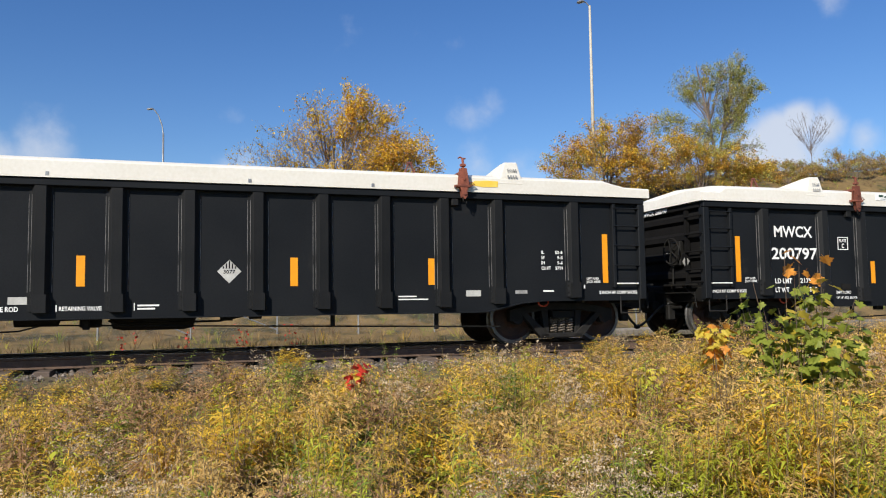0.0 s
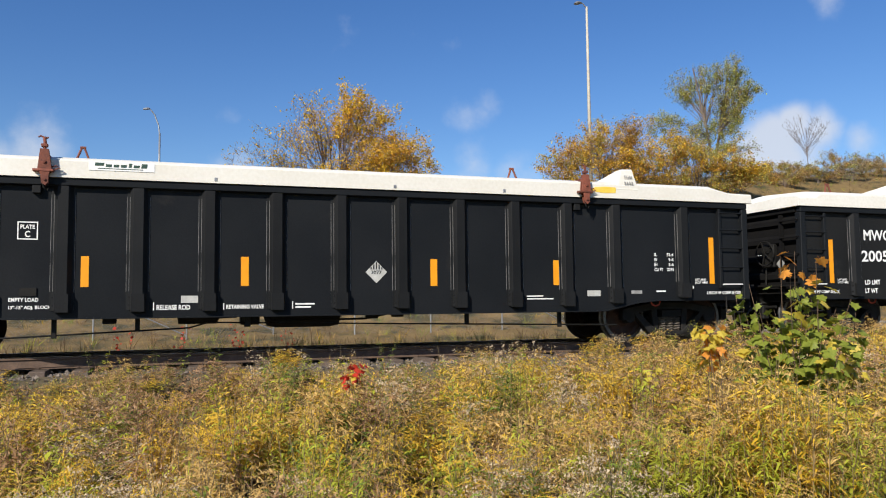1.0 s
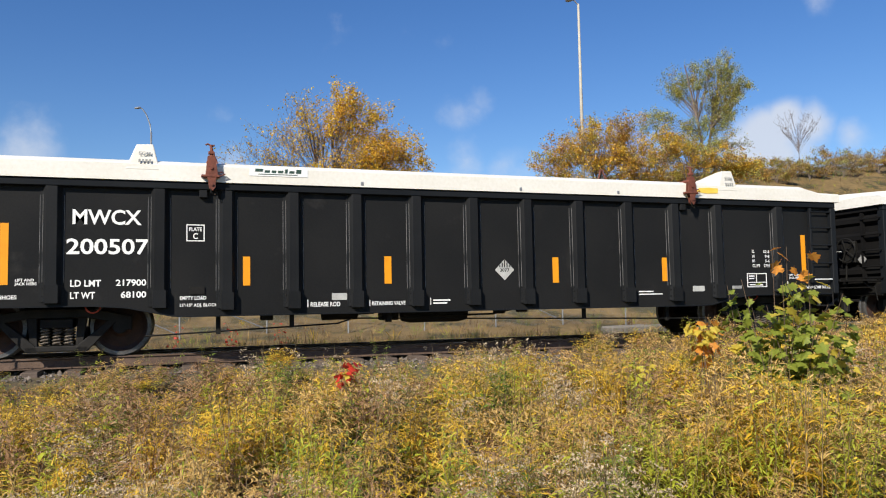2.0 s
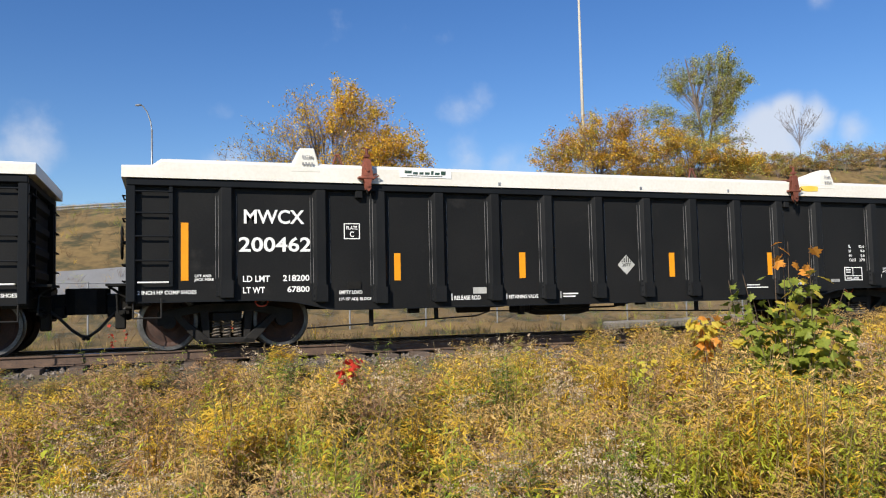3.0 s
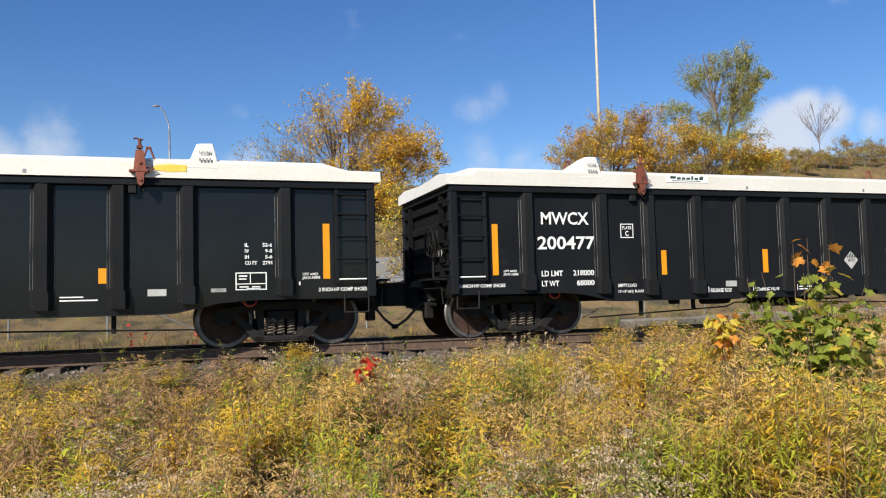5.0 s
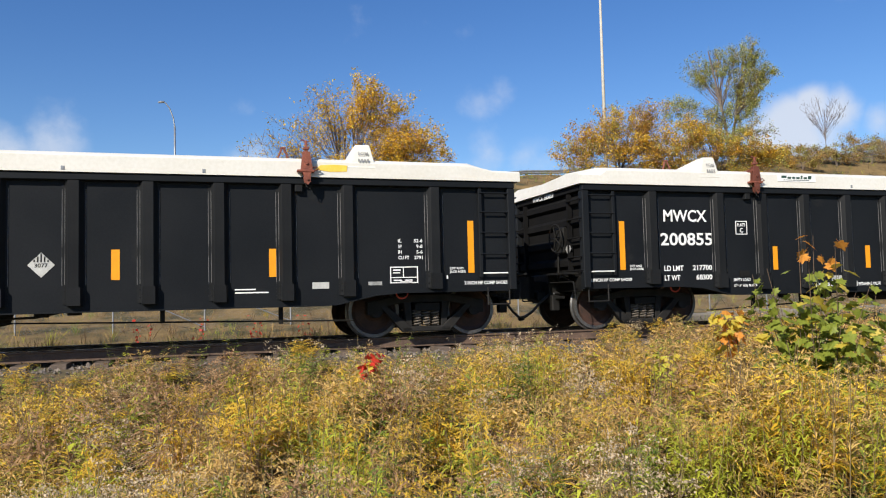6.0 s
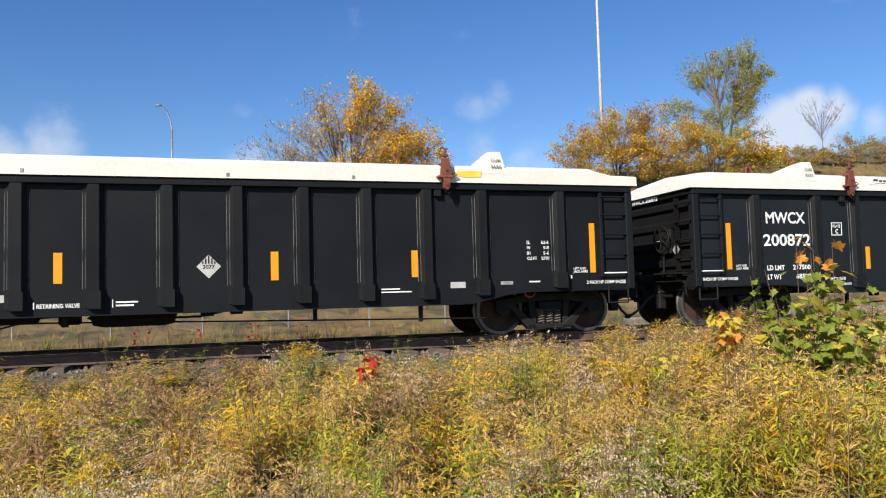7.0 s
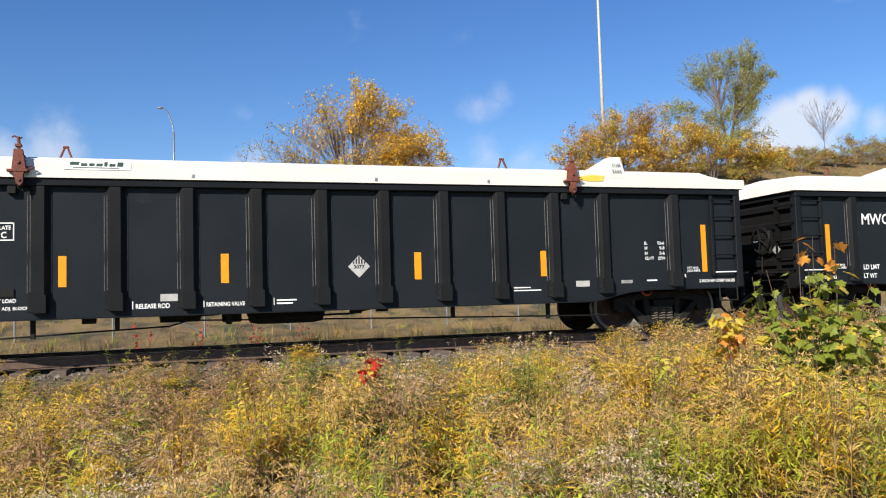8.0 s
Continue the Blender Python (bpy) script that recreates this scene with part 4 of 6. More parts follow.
def consolidated_box(car):
    """White-lined inspection stencil box near the end of the side."""
    a, b, z0, z1, t = 13.98, 14.46, 0.93, 1.21, 0.018
    bars("inspection_stencil", [(a, b, z0, z0 + t), (a, b, z1 - t, z1), (a, a + t, z0 + t, z1 - t), (b - t, b, z0 + t, z1 - t), (a + t, b - t, z0 + 0.09, z0 + 0.105), (a + 0.22, a + 0.235, z0 + 0.105, z1 - t),
                                (a + 0.05, a + 0.18, z1 - 0.07, z1 - 0.045), (a + 0.05, a + 0.17, z1 - 0.115, z1 - 0.095), (a + 0.06, a + 0.2, z0 + 0.04, z0 + 0.06), (a + 0.25, a + 0.38, z0 + 0.04, z0 + 0.06)], car, WHITE_PAINT)


CAR_STEP = LENGTH + GAP
CAR_NUMBERS = (("", "217700", "68300"), ("200797", "217500", "68500"), ("200507", "217900", "68100"), ("200462", "218200", "67800"), ("200498", "218100", "67900"), ("200477", "218000", "68000"), ("200855", "217700", "68300"), ("200872", "217500", "68500"), ("", "217600", "68400"))
CARS = [build_car()]
CARS += [copy_thing(CARS[0], pose(0, 0, 0)) for _ in range(8)]
for one, (mark, limit, weight) in zip(CARS, CAR_NUMBERS):
    tagged(one, "black steel gondola car with a white fibreglass cover", "gondola car", "gondola cars of the train")
    number_car(one, mark, limit, weight)
for k in (1, 6, 7):
    number_end(CARS[k], CAR_NUMBERS[k][0])
# one car has lost most of its reflector strips
for strip in [o for o in CARS[4].children if o.name.startswith("reflector_strip") and o.data.vertices[6].co.z < 1.6]:
    bpy.data.objects.remove(strip)
for u in (6.54, 12.06):
    bars("reflector_strip", [(u - 0.055, u + 0.055, 1.07, 1.30)], CARS[4], YELLOW_TAPE, "short yellow reflective strip")
for k, paint in ((2, CHARCOAL_PAINT), (3, CHARCOAL_PAINT), (4, GLOSSY_PAINT), (7, BLUE_PAINT), (8, BLUE_PAINT)):
    for sheet in [o for o in CARS[k].children if o.name.startswith("side_sheet")]:
        sheet.data = sheet.data.copy()
        sheet.data.materials[0] = paint
for k in (2, 3, 4, 5):
    consolidated_box(CARS[k])


# ---- what moves ----
def train_place(t):
    """Left end of the first car along the track."""
    return -7.925 - 15.1525 * t + 0.01414 * t * t - 0.001672 * t ** 3


def motions():
    steps = [i / 30 for i in range(241)]
    for k, car in enumerate(CARS):
        walk(car, [(t, pose(train_place(t) + k * CAR_STEP + LENGTH / 2, WIDTH / 2, 0)) for t in (0.0, 1.0, 2.0, 3.0, 4.0, 5.0, 6.0, 7.0, 8.0)])
        for i, wheelset in enumerate(c for c in car.children if c.name.startswith("wheelset")):
            x, start = wheelset.location.x, 37.0 * (i + 3 * k)
            walk(wheelset, [(t, pose(x, 0, 0.457, 0, start + math.degrees((train_place(t) + 7.925) / 0.457), 0)) for t in steps])
# ---- plants ----
def leaf_material(name, dark, light, island=0.35, translucent=0.42, rough=0.6):
    return surface(name, dark, light, rough, 0.0, 3.0, 25, 0.0, spec=0.25, island=island, translucent=translucent)


LEAF_GREEN = leaf_material("weed_leaf_green", (0.13, 0.19, 0.025), (0.28, 0.36, 0.06), 0.16, 0.3)
LEAF_LIME = leaf_material("weed_leaf_yellow_green", (0.34, 0.37, 0.032), (0.57, 0.57, 0.068), 0.16, 0.3)
LEAF_GOLD = leaf_material("weed_leaf_gold", (0.54, 0.34, 0.025), (0.78, 0.50, 0.05), 0.14, 0.3)
LEAF_TAN = leaf_material("weed_leaf_dry", (0.34, 0.22, 0.08), (0.58, 0.40, 0.15), 0.18, 0.25)
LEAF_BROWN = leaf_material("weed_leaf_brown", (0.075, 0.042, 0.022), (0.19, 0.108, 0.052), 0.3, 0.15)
PLUME_TAN = leaf_material("seed_plume_tan", (0.50, 0.32, 0.10), (0.74, 0.50, 0.18), 0.12, 0.25)
PLUME_GOLD = leaf_material("seed_plume_gold", (0.58, 0.37, 0.035), (0.82, 0.56, 0.075), 0.12, 0.25)
PLUME_GREY = leaf_material("seed_fluff_grey", (0.47, 0.355, 0.225), (0.68, 0.535, 0.355), 0.12, 0.25)
PLUME_BROWN = leaf_material("seed_head_brown", (0.32, 0.185, 0.09), (0.50, 0.31, 0.16), 0.14, 0.25)
STEM = surface("weed_stem", (0.14, 0.10, 0.045), (0.30, 0.22, 0.10), 0.8, 0, 4, 30, 0.0)
WEED_MATS = [LEAF_GREEN, LEAF_LIME, LEAF_GOLD, LEAF_TAN, LEAF_BROWN, PLUME_TAN, PLUME_GOLD, PLUME_GREY, PLUME_BROWN, STEM]


class Tris:
    """Gathers triangles and their materials as arrays."""

    def __init__(self):
        self.v, self.f, self.m, self.n = [], [], [], 0

    def add(self, v, f, m):
        v, f = np.asarray(v, float).reshape(-1, 3), np.asarray(f, int).reshape(-1, 3)
        self.v.append(v)
        self.f.append(f + self.n)
        self.m.append(np.broadcast_to(np.asarray(m, int), (len(f),)))
        self.n += len(v)

    def arrays(self):
        return np.concatenate(self.v), np.concatenate(self.f), np.concatenate(self.m)


def sheet_of(name, v, f, m, materials, parent=None):
    me = bpy.data.meshes.new(name)
    me.vertices.add(len(v))
    me.vertices.foreach_set("co", np.ascontiguousarray(v, dtype=np.float32).ravel())
    me.loops.add(len(f) * 3)
    me.loops.foreach_set("vertex_index", np.ascontiguousarray(f, dtype=np.int32).ravel())
    me.polygons.add(len(f))
    me.polygons.foreach_set("loop_start", np.arange(0, len(f) * 3, 3, dtype=np.int32))
    me.polygons.foreach_set("material_index", np.ascontiguousarray(m, dtype=np.int32))
    for one in materials:
        me.materials.append(one)
    me.update(calc_edges=True)
    ob = new(name, me)
    if parent is not None:
        ob.parent = parent
    return ob


def blades(base, way, width, droop, rng):
    """Narrow bent leaves, two triangles each: base (n,3), way (n,3) with its length, width (n,), droop (n,)."""
    n = len(base)
    side = np.cross(way, (0, 0, 1.0)) + rng.normal(0, 0.25, (n, 3)) * np.linalg.norm(way, axis=1)[:, None]
    side /= np.linalg.norm(side, axis=1)[:, None] + 1e-9
    mid = base + way * 0.48
    tip = base + way
    tip[:, 2] -= droop
    v = np.stack([base, mid + side * width[:, None] / 2, mid - side * width[:, None] / 2, tip], 1).reshape(-1, 3)
    o = np.arange(n)[:, None] * 4
    f = np.stack([o + (0, 1, 2), o + (1, 3, 2)], 1).reshape(-1, 3)
    return v, f


def flakes(at, size, rng):
    """Small turned triangles for florets and seed fluff."""
    n = len(at)
    a = rng.normal(0, 1, (n, 3, 3))
    a /= np.linalg.norm(a, axis=2)[:, :, None]
    v = (at[:, None, :] + a * np.asarray(size).reshape(-1, 1, 1)).reshape(-1, 3)
    return v, np.arange(3 * n).reshape(-1, 3)


def thread(path, r0, r1):
    """A three-sided stem along a path (k,3)."""
    k = len(path)
    r = np.linspace(r0, r1, k)
    ang = np.arange(3) * 2.0944
    ring = np.stack([np.cos(ang), np.sin(ang), np.zeros(3)], 1)
    v = (path[:, None, :] + ring[None] * r[:, None, None]).reshape(-1, 3)
    f = []
    for i in range(k - 1):
        for j in range(3):
            a, b = i * 3 + j, i * 3 + (j + 1) % 3
            f += [(a, b, b + 3), (a, b + 3, a + 3)]
    return v, f


def weed(kind, seed, far=False):
    """One wild plant about 1 m tall, in fewer and larger pieces for the far stand.
    Kinds: plume (goldenrod gone to seed), fluff (aster heads), leafy, brown, spire."""
    rng = np.random.default_rng(seed)
    t = Tris()
    lean = rng.normal(0, 0.09, 2)

    def along(s):
        s = np.asarray(s, float)
        return np.stack([lean[0] * s ** 1.6, lean[1] * s ** 1.6, s * 0.97], 1)
    t.add(*thread(along(np.linspace(0, 1, 3)), 0.0034, 0.0014), 9)
    n = {"plume": 54, "fluff": 40, "leafy": 84, "brown": 14, "spire": 46}[kind]
    n = n // 2 if far else n
    s = rng.uniform(0.16, 1.0 if kind == "leafy" else 0.86, n)
    ang = np.arange(n) * 2.4 + rng.uniform(0, 1, n)
    size = rng.uniform(0.062, 0.108, n) * (1.22 - 0.55 * s) * (0.95 if kind == "leafy" else 1.0)
    way = np.stack([np.cos(ang), np.sin(ang), rng.uniform(0.0, 0.75, n)], 1) * size[:, None]
    v, f = blades(along(s), way, size * rng.uniform(0.13, 0.19, n) * (1.6 if far else 1.0), size * rng.uniform(0.15, 0.75, n), rng)
    # leaf colour, chosen per plant; low leaves withered brown, painting in the shade between stems
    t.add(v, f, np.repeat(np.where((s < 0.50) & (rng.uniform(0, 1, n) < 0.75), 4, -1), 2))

    def tufts(path, count, spread, size0, size1):
        w = rng.uniform(0, len(path) - 1.001, count)
        i = w.astype(int)
        at = path[i] + (path[i + 1] - path[i]) * (w - i)[:, None] + rng.normal(0, spread, (count, 3))
        t.add(*flakes(at, rng.uniform(size0, size1, count), rng), -2)
    if kind == "plume":
        # one-sided plume: feathered branchlets that rise, arch over and nod
        turn = rng.uniform(0, 6.28)
        for i in range(12 if far else 17):
            a, s0 = turn + rng.normal(0, 1.1), rng.uniform(0.62, 0.99)
            reach = 0.05 + 0.48 * (1.03 - s0) * rng.uniform(0.7, 1.15)
            k = 4 if far else 6
            w = np.linspace(0.0, 1, k)
            arm = along([s0])[0] + np.stack([np.cos(a) * w * reach, np.sin(a) * w * reach, 0.55 * reach * w - 0.62 * reach * w ** 2.2], 1)
            seg = np.diff(arm, axis=0)
            v, f = blades(arm[:-1], seg * 1.45, rng.uniform(0.010, 0.016, k - 1) if far else rng.uniform(0.006, 0.010, k - 1), np.full(k - 1, -0.002), rng)
            t.add(v, f, -2)
            m = 3 if far else 9
            q = rng.uniform(0.1, 0.99, m) * (k - 1)
            i0 = q.astype(int)
            at = arm[i0] + seg[i0] * (q - i0)[:, None]
            up = rng.normal(0, 0.5, (m, 3)) + (0, 0, 0.9) + seg[i0] / np.linalg.norm(seg[i0], axis=1)[:, None] * 0.7
            up = up / np.linalg.norm(up, axis=1)[:, None] * (rng.uniform(0.020, 0.034, m) if far else rng.uniform(0.010, 0.021, m))[:, None]
            v, f = blades(at, up, np.full(m, 0.009 if far else 0.0048), np.zeros(m), rng)
            t.add(v, f, -2)
        tufts(along(np.linspace(0.84, 1.02, 4)), 7 if far else 16, 0.007, 0.004 if not far else 0.008, 0.007 if not far else 0.012)
    elif kind == "fluff":
        for i in range(13 if far else 17):
            a, s0, r = rng.uniform(0, 6.28), rng.uniform(0.68, 0.9), rng.uniform(0.02, 0.15)
            p0 = along([s0])[0]
            top = p0 + (np.cos(a) * r, np.sin(a) * r, rng.uniform(0.05, 0.17) - 0.25 * r)
            if not far:
                t.add(*thread(np.stack([p0, top]), 0.0014, 0.0008), 9)
            t.add(*flakes(top + rng.normal(0, 1, (7 if far else 18, 3)) * (0.014, 0.014, 0.008), rng.uniform(0.008, 0.013, 7) if far else rng.uniform(0.0048, 0.0082, 18), rng), -2)
    elif kind == "spire":
        tufts(along(np.linspace(0.55, 1.02, 6)), 26 if far else 60, 0.012, 0.006 if far else 0.0035, 0.010 if far else 0.0065)
        k = 18
        s1, a = rng.uniform(0.55, 0.98, k), rng.uniform(0, 6.28, k)
        r = 0.05 * (1.12 - s1) / 0.5 + 0.012
        v, f = blades(along(s1), np.stack([np.cos(a) * r, np.sin(a) * r, r * 0.9], 1), rng.uniform(0.007, 0.012, k), r * 0.3, rng)
        t.add(v, f, -2)
    elif kind == "brown":
        for i in range(12):
            a, s0, r = rng.uniform(0, 6.28), rng.uniform(0.35, 0.92), rng.uniform(0.06, 0.2)
            p0 = along([s0])[0]
            top = p0 + (np.cos(a) * r, np.sin(a) * r, rng.uniform(0.04, 0.18))
            t.add(*thread(np.stack([p0, top]), 0.0022, 0.001), 9)
            t.add(*flakes(top + rng.normal(0, 0.014, (6, 3)), rng.uniform(0.007, 0.013, 6), rng), -2)
    return t.arrays()


def grass_clump(seed, n=18):
    rng = np.random.default_rng(seed)
    a, r = rng.uniform(0, 6.28, n), rng.uniform(0, 0.06, n)
    base = np.stack([np.cos(a) * r, np.sin(a) * r, np.zeros(n)], 1)
    tall = rng.uniform(0.5, 1.0, n)
    way = np.stack([rng.normal(0, 0.22, n), rng.normal(0, 0.22, n), tall], 1)
    v, f = blades(base, way, rng.uniform(0.006, 0.012, n), rng.uniform(0.0, 0.15, n), rng)
    return v, f, np.full(len(f), -1)


def scatter(protos, places):
    """Joins copies of prototype plants. places: rows of (proto, x, y, z, height, spin, leaf material, plume material)."""
    vs, fs, ms, n = [], [], [], 0
    for which, x, y, z, height, spread, spin, leaf, plume in places:
        v, f, m = protos[int(which)]
        c, s = math.cos(spin), math.sin(spin)
        q = np.empty_like(v)
        q[:, 0] = x + spread * (c * v[:, 0] - s * v[:, 1])
        q[:, 1] = y + spread * (s * v[:, 0] + c * v[:, 1])
        q[:, 2] = z + height * v[:, 2]
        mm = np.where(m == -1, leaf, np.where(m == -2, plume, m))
        vs.append(q)
        fs.append(f + n)
        ms.append(mm)
        n += len(v)
    return np.concatenate(vs), np.concatenate(fs), np.concatenate(ms)


KINDS = ("plume", "plume", "plume", "fluff", "fluff", "leafy", "leafy", "brown", "brown", "spire", "spire")
WEEDS = [weed(kind, 40 + i) for i, kind in enumerate(KINDS)] + [weed(kind, 140 + i, True) for i, kind in enumerate(KINDS)]
FAR_STAND = 5.6  # metres from the viewpoint
GRASS = [grass_clump(80 + i) for i in range(4)]
THIN_GRASS = [grass_clump(90 + i, 11) for i in range(4)]


def weed_height(x, y):
    """Height of the stand of weeds over its ground: waist-high, lower towards the ballast, taller down the line."""
    tall = 0.88 + 0.10 * smooth_step(2.2, 6.0, x) + 0.14 * smooth_step(5.5, 9.0, x) + 0.18 * noise.noise(Vector((x * 0.6, y * 0.6, 7.0)))
    return tall * (1 - 0.46 * smooth_step(-4.6, -1.3, y) * (1 - 0.35 * smooth_step(5.0, 9.0, x)))


def pick(rng, *pairs):
    names, weights = zip(*pairs)
    w = np.array(weights, float)
    return names[rng.choice(len(names), p=w / w.sum())]


def build_weeds():
    rng = np.random.default_rng(11)
    G, LM, GO, T, B, PT, PG, PW, PB = range(9)
    fields = {"goldenrod_stand": [], "aster_stand": [], "leafy_weeds": []}

    def clump(x, y, kind, leaf, plume, stems, radius, rise):
        for _ in range(stems):
            a, r = rng.uniform(0, 6.28), radius * rng.uniform() ** 0.6
            px, py = x + r * math.cos(a), y + r * math.sin(a)
            if py > -0.95:
                continue
            which = int(rng.choice([i for i, k in enumerate(KINDS) if k == kind])) + (len(KINDS) if math.hypot(px, py - EYE[1]) > FAR_STAND else 0)
            h = weed_height(px, py) * rise * rng.uniform(0.84, 1.1)
            row = (which, px, py, ground_height(px, py) - 0.02, h, 0.6 + 0.55 * h * rng.uniform(0.8, 1.25), rng.uniform(0, 6.28), leaf, plume)
            fields["goldenrod_stand" if kind in ("plume", "spire") else "aster_stand" if kind in ("fluff", "brown") else "leafy_weeds"].append(row)

    made = 0
    while made < 1010:
        d = 2.2 + 14.6 * rng.uniform() ** 0.66
        az = rng.uniform(-14, 52)
        x, y = d * math.sin(radians(az)), EYE[1] + d * math.cos(radians(az))
        if y > -1.0 or x > 13:
            continue
        if y > -2.0 and az > 14 and rng.uniform() < 0.35 * smooth_step(-2.0, -1.0, y):
            continue
        made += 1
        patch = noise.noise(Vector((x * 0.8, y * 0.8, 1.7)))
        gold = (1.3 if 0.0 < az < 10.0 and 4.6 < d < 7.8 else 0.0) + (0.3 if az > 38 and d > 5.0 else 0.0) + (0.5 if 22 < az < 33 and d > 5.5 else 0.0) + max(0.0, patch) * 0.9
        near = 1 - smooth_step(3.4, 5.6, d)
        far = smooth_step(5.5, 8.0, d)
        rusty = 1.3 if az < 3.0 and d > 4.8 else 0.0
        tangle = 12.0 if az > 33 and d < 4.8 else 0.0
        pale = 2.6 if az < -0.5 and 3.0 < d < 4.6 else 0.0
        kind = pick(rng, ("plume", 2.2), ("fluff", (0.22 + 0.14 * far + pale) * (0.3 if tangle or rusty else 1.0)), ("leafy", 0.45 + 1.5 * near * (1 - 0.6 * (pale > 0))), ("brown", 0.08 + 0.35 * rusty + tangle), ("spire", 0.5))
        if kind == "plume":
            leaf = pick(rng, (G, 1.0 + 1.4 * near), (LM, 2.2 + 1.5 * near), (GO, 0.2 + 1.0 * gold), (T, 0.25 + 0.4 * far), (B, 0.05 + 0.4 * rusty))
            plume = pick(rng, (PT, 1.5 + 0.5 * far), (PG, 0.7 + 2.4 * gold), (PB, 0.6 + 0.9 * far + 1.2 * rusty + tangle), (PW, 0.12))
        elif kind == "fluff":
            leaf = pick(rng, (G, 0.9), (T, 0.4), (LM, 0.8), (B, 0.2))
            plume = pick(rng, (PW, 1.3), (PT, 0.6), (PB, 0.3))
        elif kind == "leafy":
            leaf, plume = pick(rng, (G, 1.3), (LM, 2.0), (GO, 0.15 + 0.7 * gold)), PT
        elif kind == "brown":
            leaf, plume = pick(rng, (B, 1.0), (T, 0.2)), pick(rng, (PB, 1.0), (B, 1.0), (PT, 0.1))
        else:
            leaf = pick(rng, (LM, 1.1), (GO, 0.4 + gold), (T, 0.3), (G, 0.6))
            plume = pick(rng, (PG, 0.7 + gold), (PT, 0.8), (PB, 0.3))
        # shaded hollows among the weeds
        if math.hypot(x + 0.42, y + 7.6) < 0.42 or math.hypot(x - 2.3, y + 8.6) < 0.28 or math.hypot(x - 4.4, y + 9.5) < 0.3:
            continue
        clump(x, y, kind, leaf, plume, int(rng.integers(7, 12)), rng.uniform(0.09, 0.18), rng.uniform(0.52, 1.26) * (0.48 if tangle else 1.0))
    # strong single-coloured clumps close by
    for az, d, kind, leaf, plume, stems, radius in ((-7.5, 3.3, "fluff", T, PW, 16, 0.22), (-5.2, 3.6, "fluff", T, PW, 18, 0.26), (-2.6, 3.9, "fluff", G, PW, 14, 0.22), (-3.2, 3.2, "plume", LM, PT, 9, 0.16), (8.2, 3.2, "fluff", G, PW, 14, 0.18), (13.8, 3.0, "plume", GO, PG, 16, 0.16),
                                                (21.0, 3.6, "fluff", G, PW, 8, 0.14), (2.0, 3.2, "leafy", LM, PT, 16, 0.22), (5.5, 2.9, "leafy", G, PT, 12, 0.2), (17.5, 3.0, "leafy", G, PT, 12, 0.2), (26.0, 3.4, "leafy", LM, PT, 12, 0.2), (10.5, 3.4, "leafy", G, PT, 12, 0.2),
                                                (30.0, 4.6, "leafy", G, PT, 10, 0.2), (11.0, 4.6, "leafy", G, PT, 10, 0.2), (3.5, 6.4, "plume", GO, PG, 18, 0.4), (5.5, 6.0, "plume", GO, PG, 18, 0.4), (-6.5, 4.9, "plume", LM, PG, 12, 0.22), (44.0, 5.5, "plume", LM, PT, 12, 0.3), (47.0, 6.0, "plume", LM, PG, 14, 0.35),
                                                (36.0, 5.2, "plume", LM, PT, 12, 0.25), (33.5, 5.0, "leafy", LM, PT, 12, 0.22), (40.0, 5.2, "leafy", LM, PT, 14, 0.24), (45.0, 5.2, "leafy", LM, PT, 12, 0.22)):
        clump(d * math.sin(radians(az)), EYE[1] + d * math.cos(radians(az)), kind, leaf, plume, stems, radius, 1.08)
    # leafy green plants at the edge of the ballast
    for az in (-4.5, -1.0, 0.6, 3.2, 7.0, 15.0, 33.0):
        d = 11.6 / math.cos(radians(az))
        for _ in range(3):
            px, py = d * math.sin(radians(az)) + rng.normal(0, 0.07), -1.05 + rng.normal(0, 0.05)
            fields["leafy_weeds"].append((int(rng.choice((16, 17))), px, py, ground_height(px, py) - 0.02, rng.uniform(0.45, 0.75), 1.0, rng.uniform(0, 6.28), pick(rng, (G, 1.5), (LM, 0.5)), PT))
    # tall sprigs that stand up before the rails
    for i in range(34):
        az, d = rng.uniform(5, 31), rng.uniform(8.6, 10.2)
        x, y = d * math.sin(radians(az)), EYE[1] + d * math.cos(radians(az))
        kind = pick(rng, ("fluff", 1.0), ("spire", 1.4))
        clump(x, y, kind, pick(rng, (LM, 1), (G, 0.7), (T, 0.5)), pick(rng, (PG, 0.6), (PT, 0.6)) if kind == "spire" else PW, int(rng.integers(1, 4)), 0.08, (1.02 + 0.25 * rng.uniform()) / max(0.5, weed_height(x, y)))
    says = {"goldenrod_stand": "dense autumn goldenrod gone to golden and tan plumes", "aster_stand": "dry asters with grey fluffy and brown seed heads", "leafy_weeds": "low leafy green and yellowing weeds among goldenrod"}
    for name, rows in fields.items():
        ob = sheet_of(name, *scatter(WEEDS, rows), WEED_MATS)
        tagged(ob, says[name], "wild plants", kind="stuff")
    # dry grass at the feet of the weeds, along the ballast and beyond the track
    rows = []
    for i in range(1100):
        d, az = 2.2 + 14.0 * rng.uniform() ** 0.7, rng.uniform(-16, 52)
        x, y = d * math.sin(radians(az)), EYE[1] + d * math.cos(radians(az))
        if y > -0.75:
            continue
        h = rng.uniform(0.3, 0.6) if y < -2 else rng.uniform(0.15, 0.4)
        rows.append((rng.integers(4), x, y, ground_height(x, y) - 0.01, h, 0.4 + 0.5 * h, rng.uniform(0, 6.28), pick(rng, (T, 0.7), (LM, 0.3), (B, 1.3), (G, 0.5)), 0))
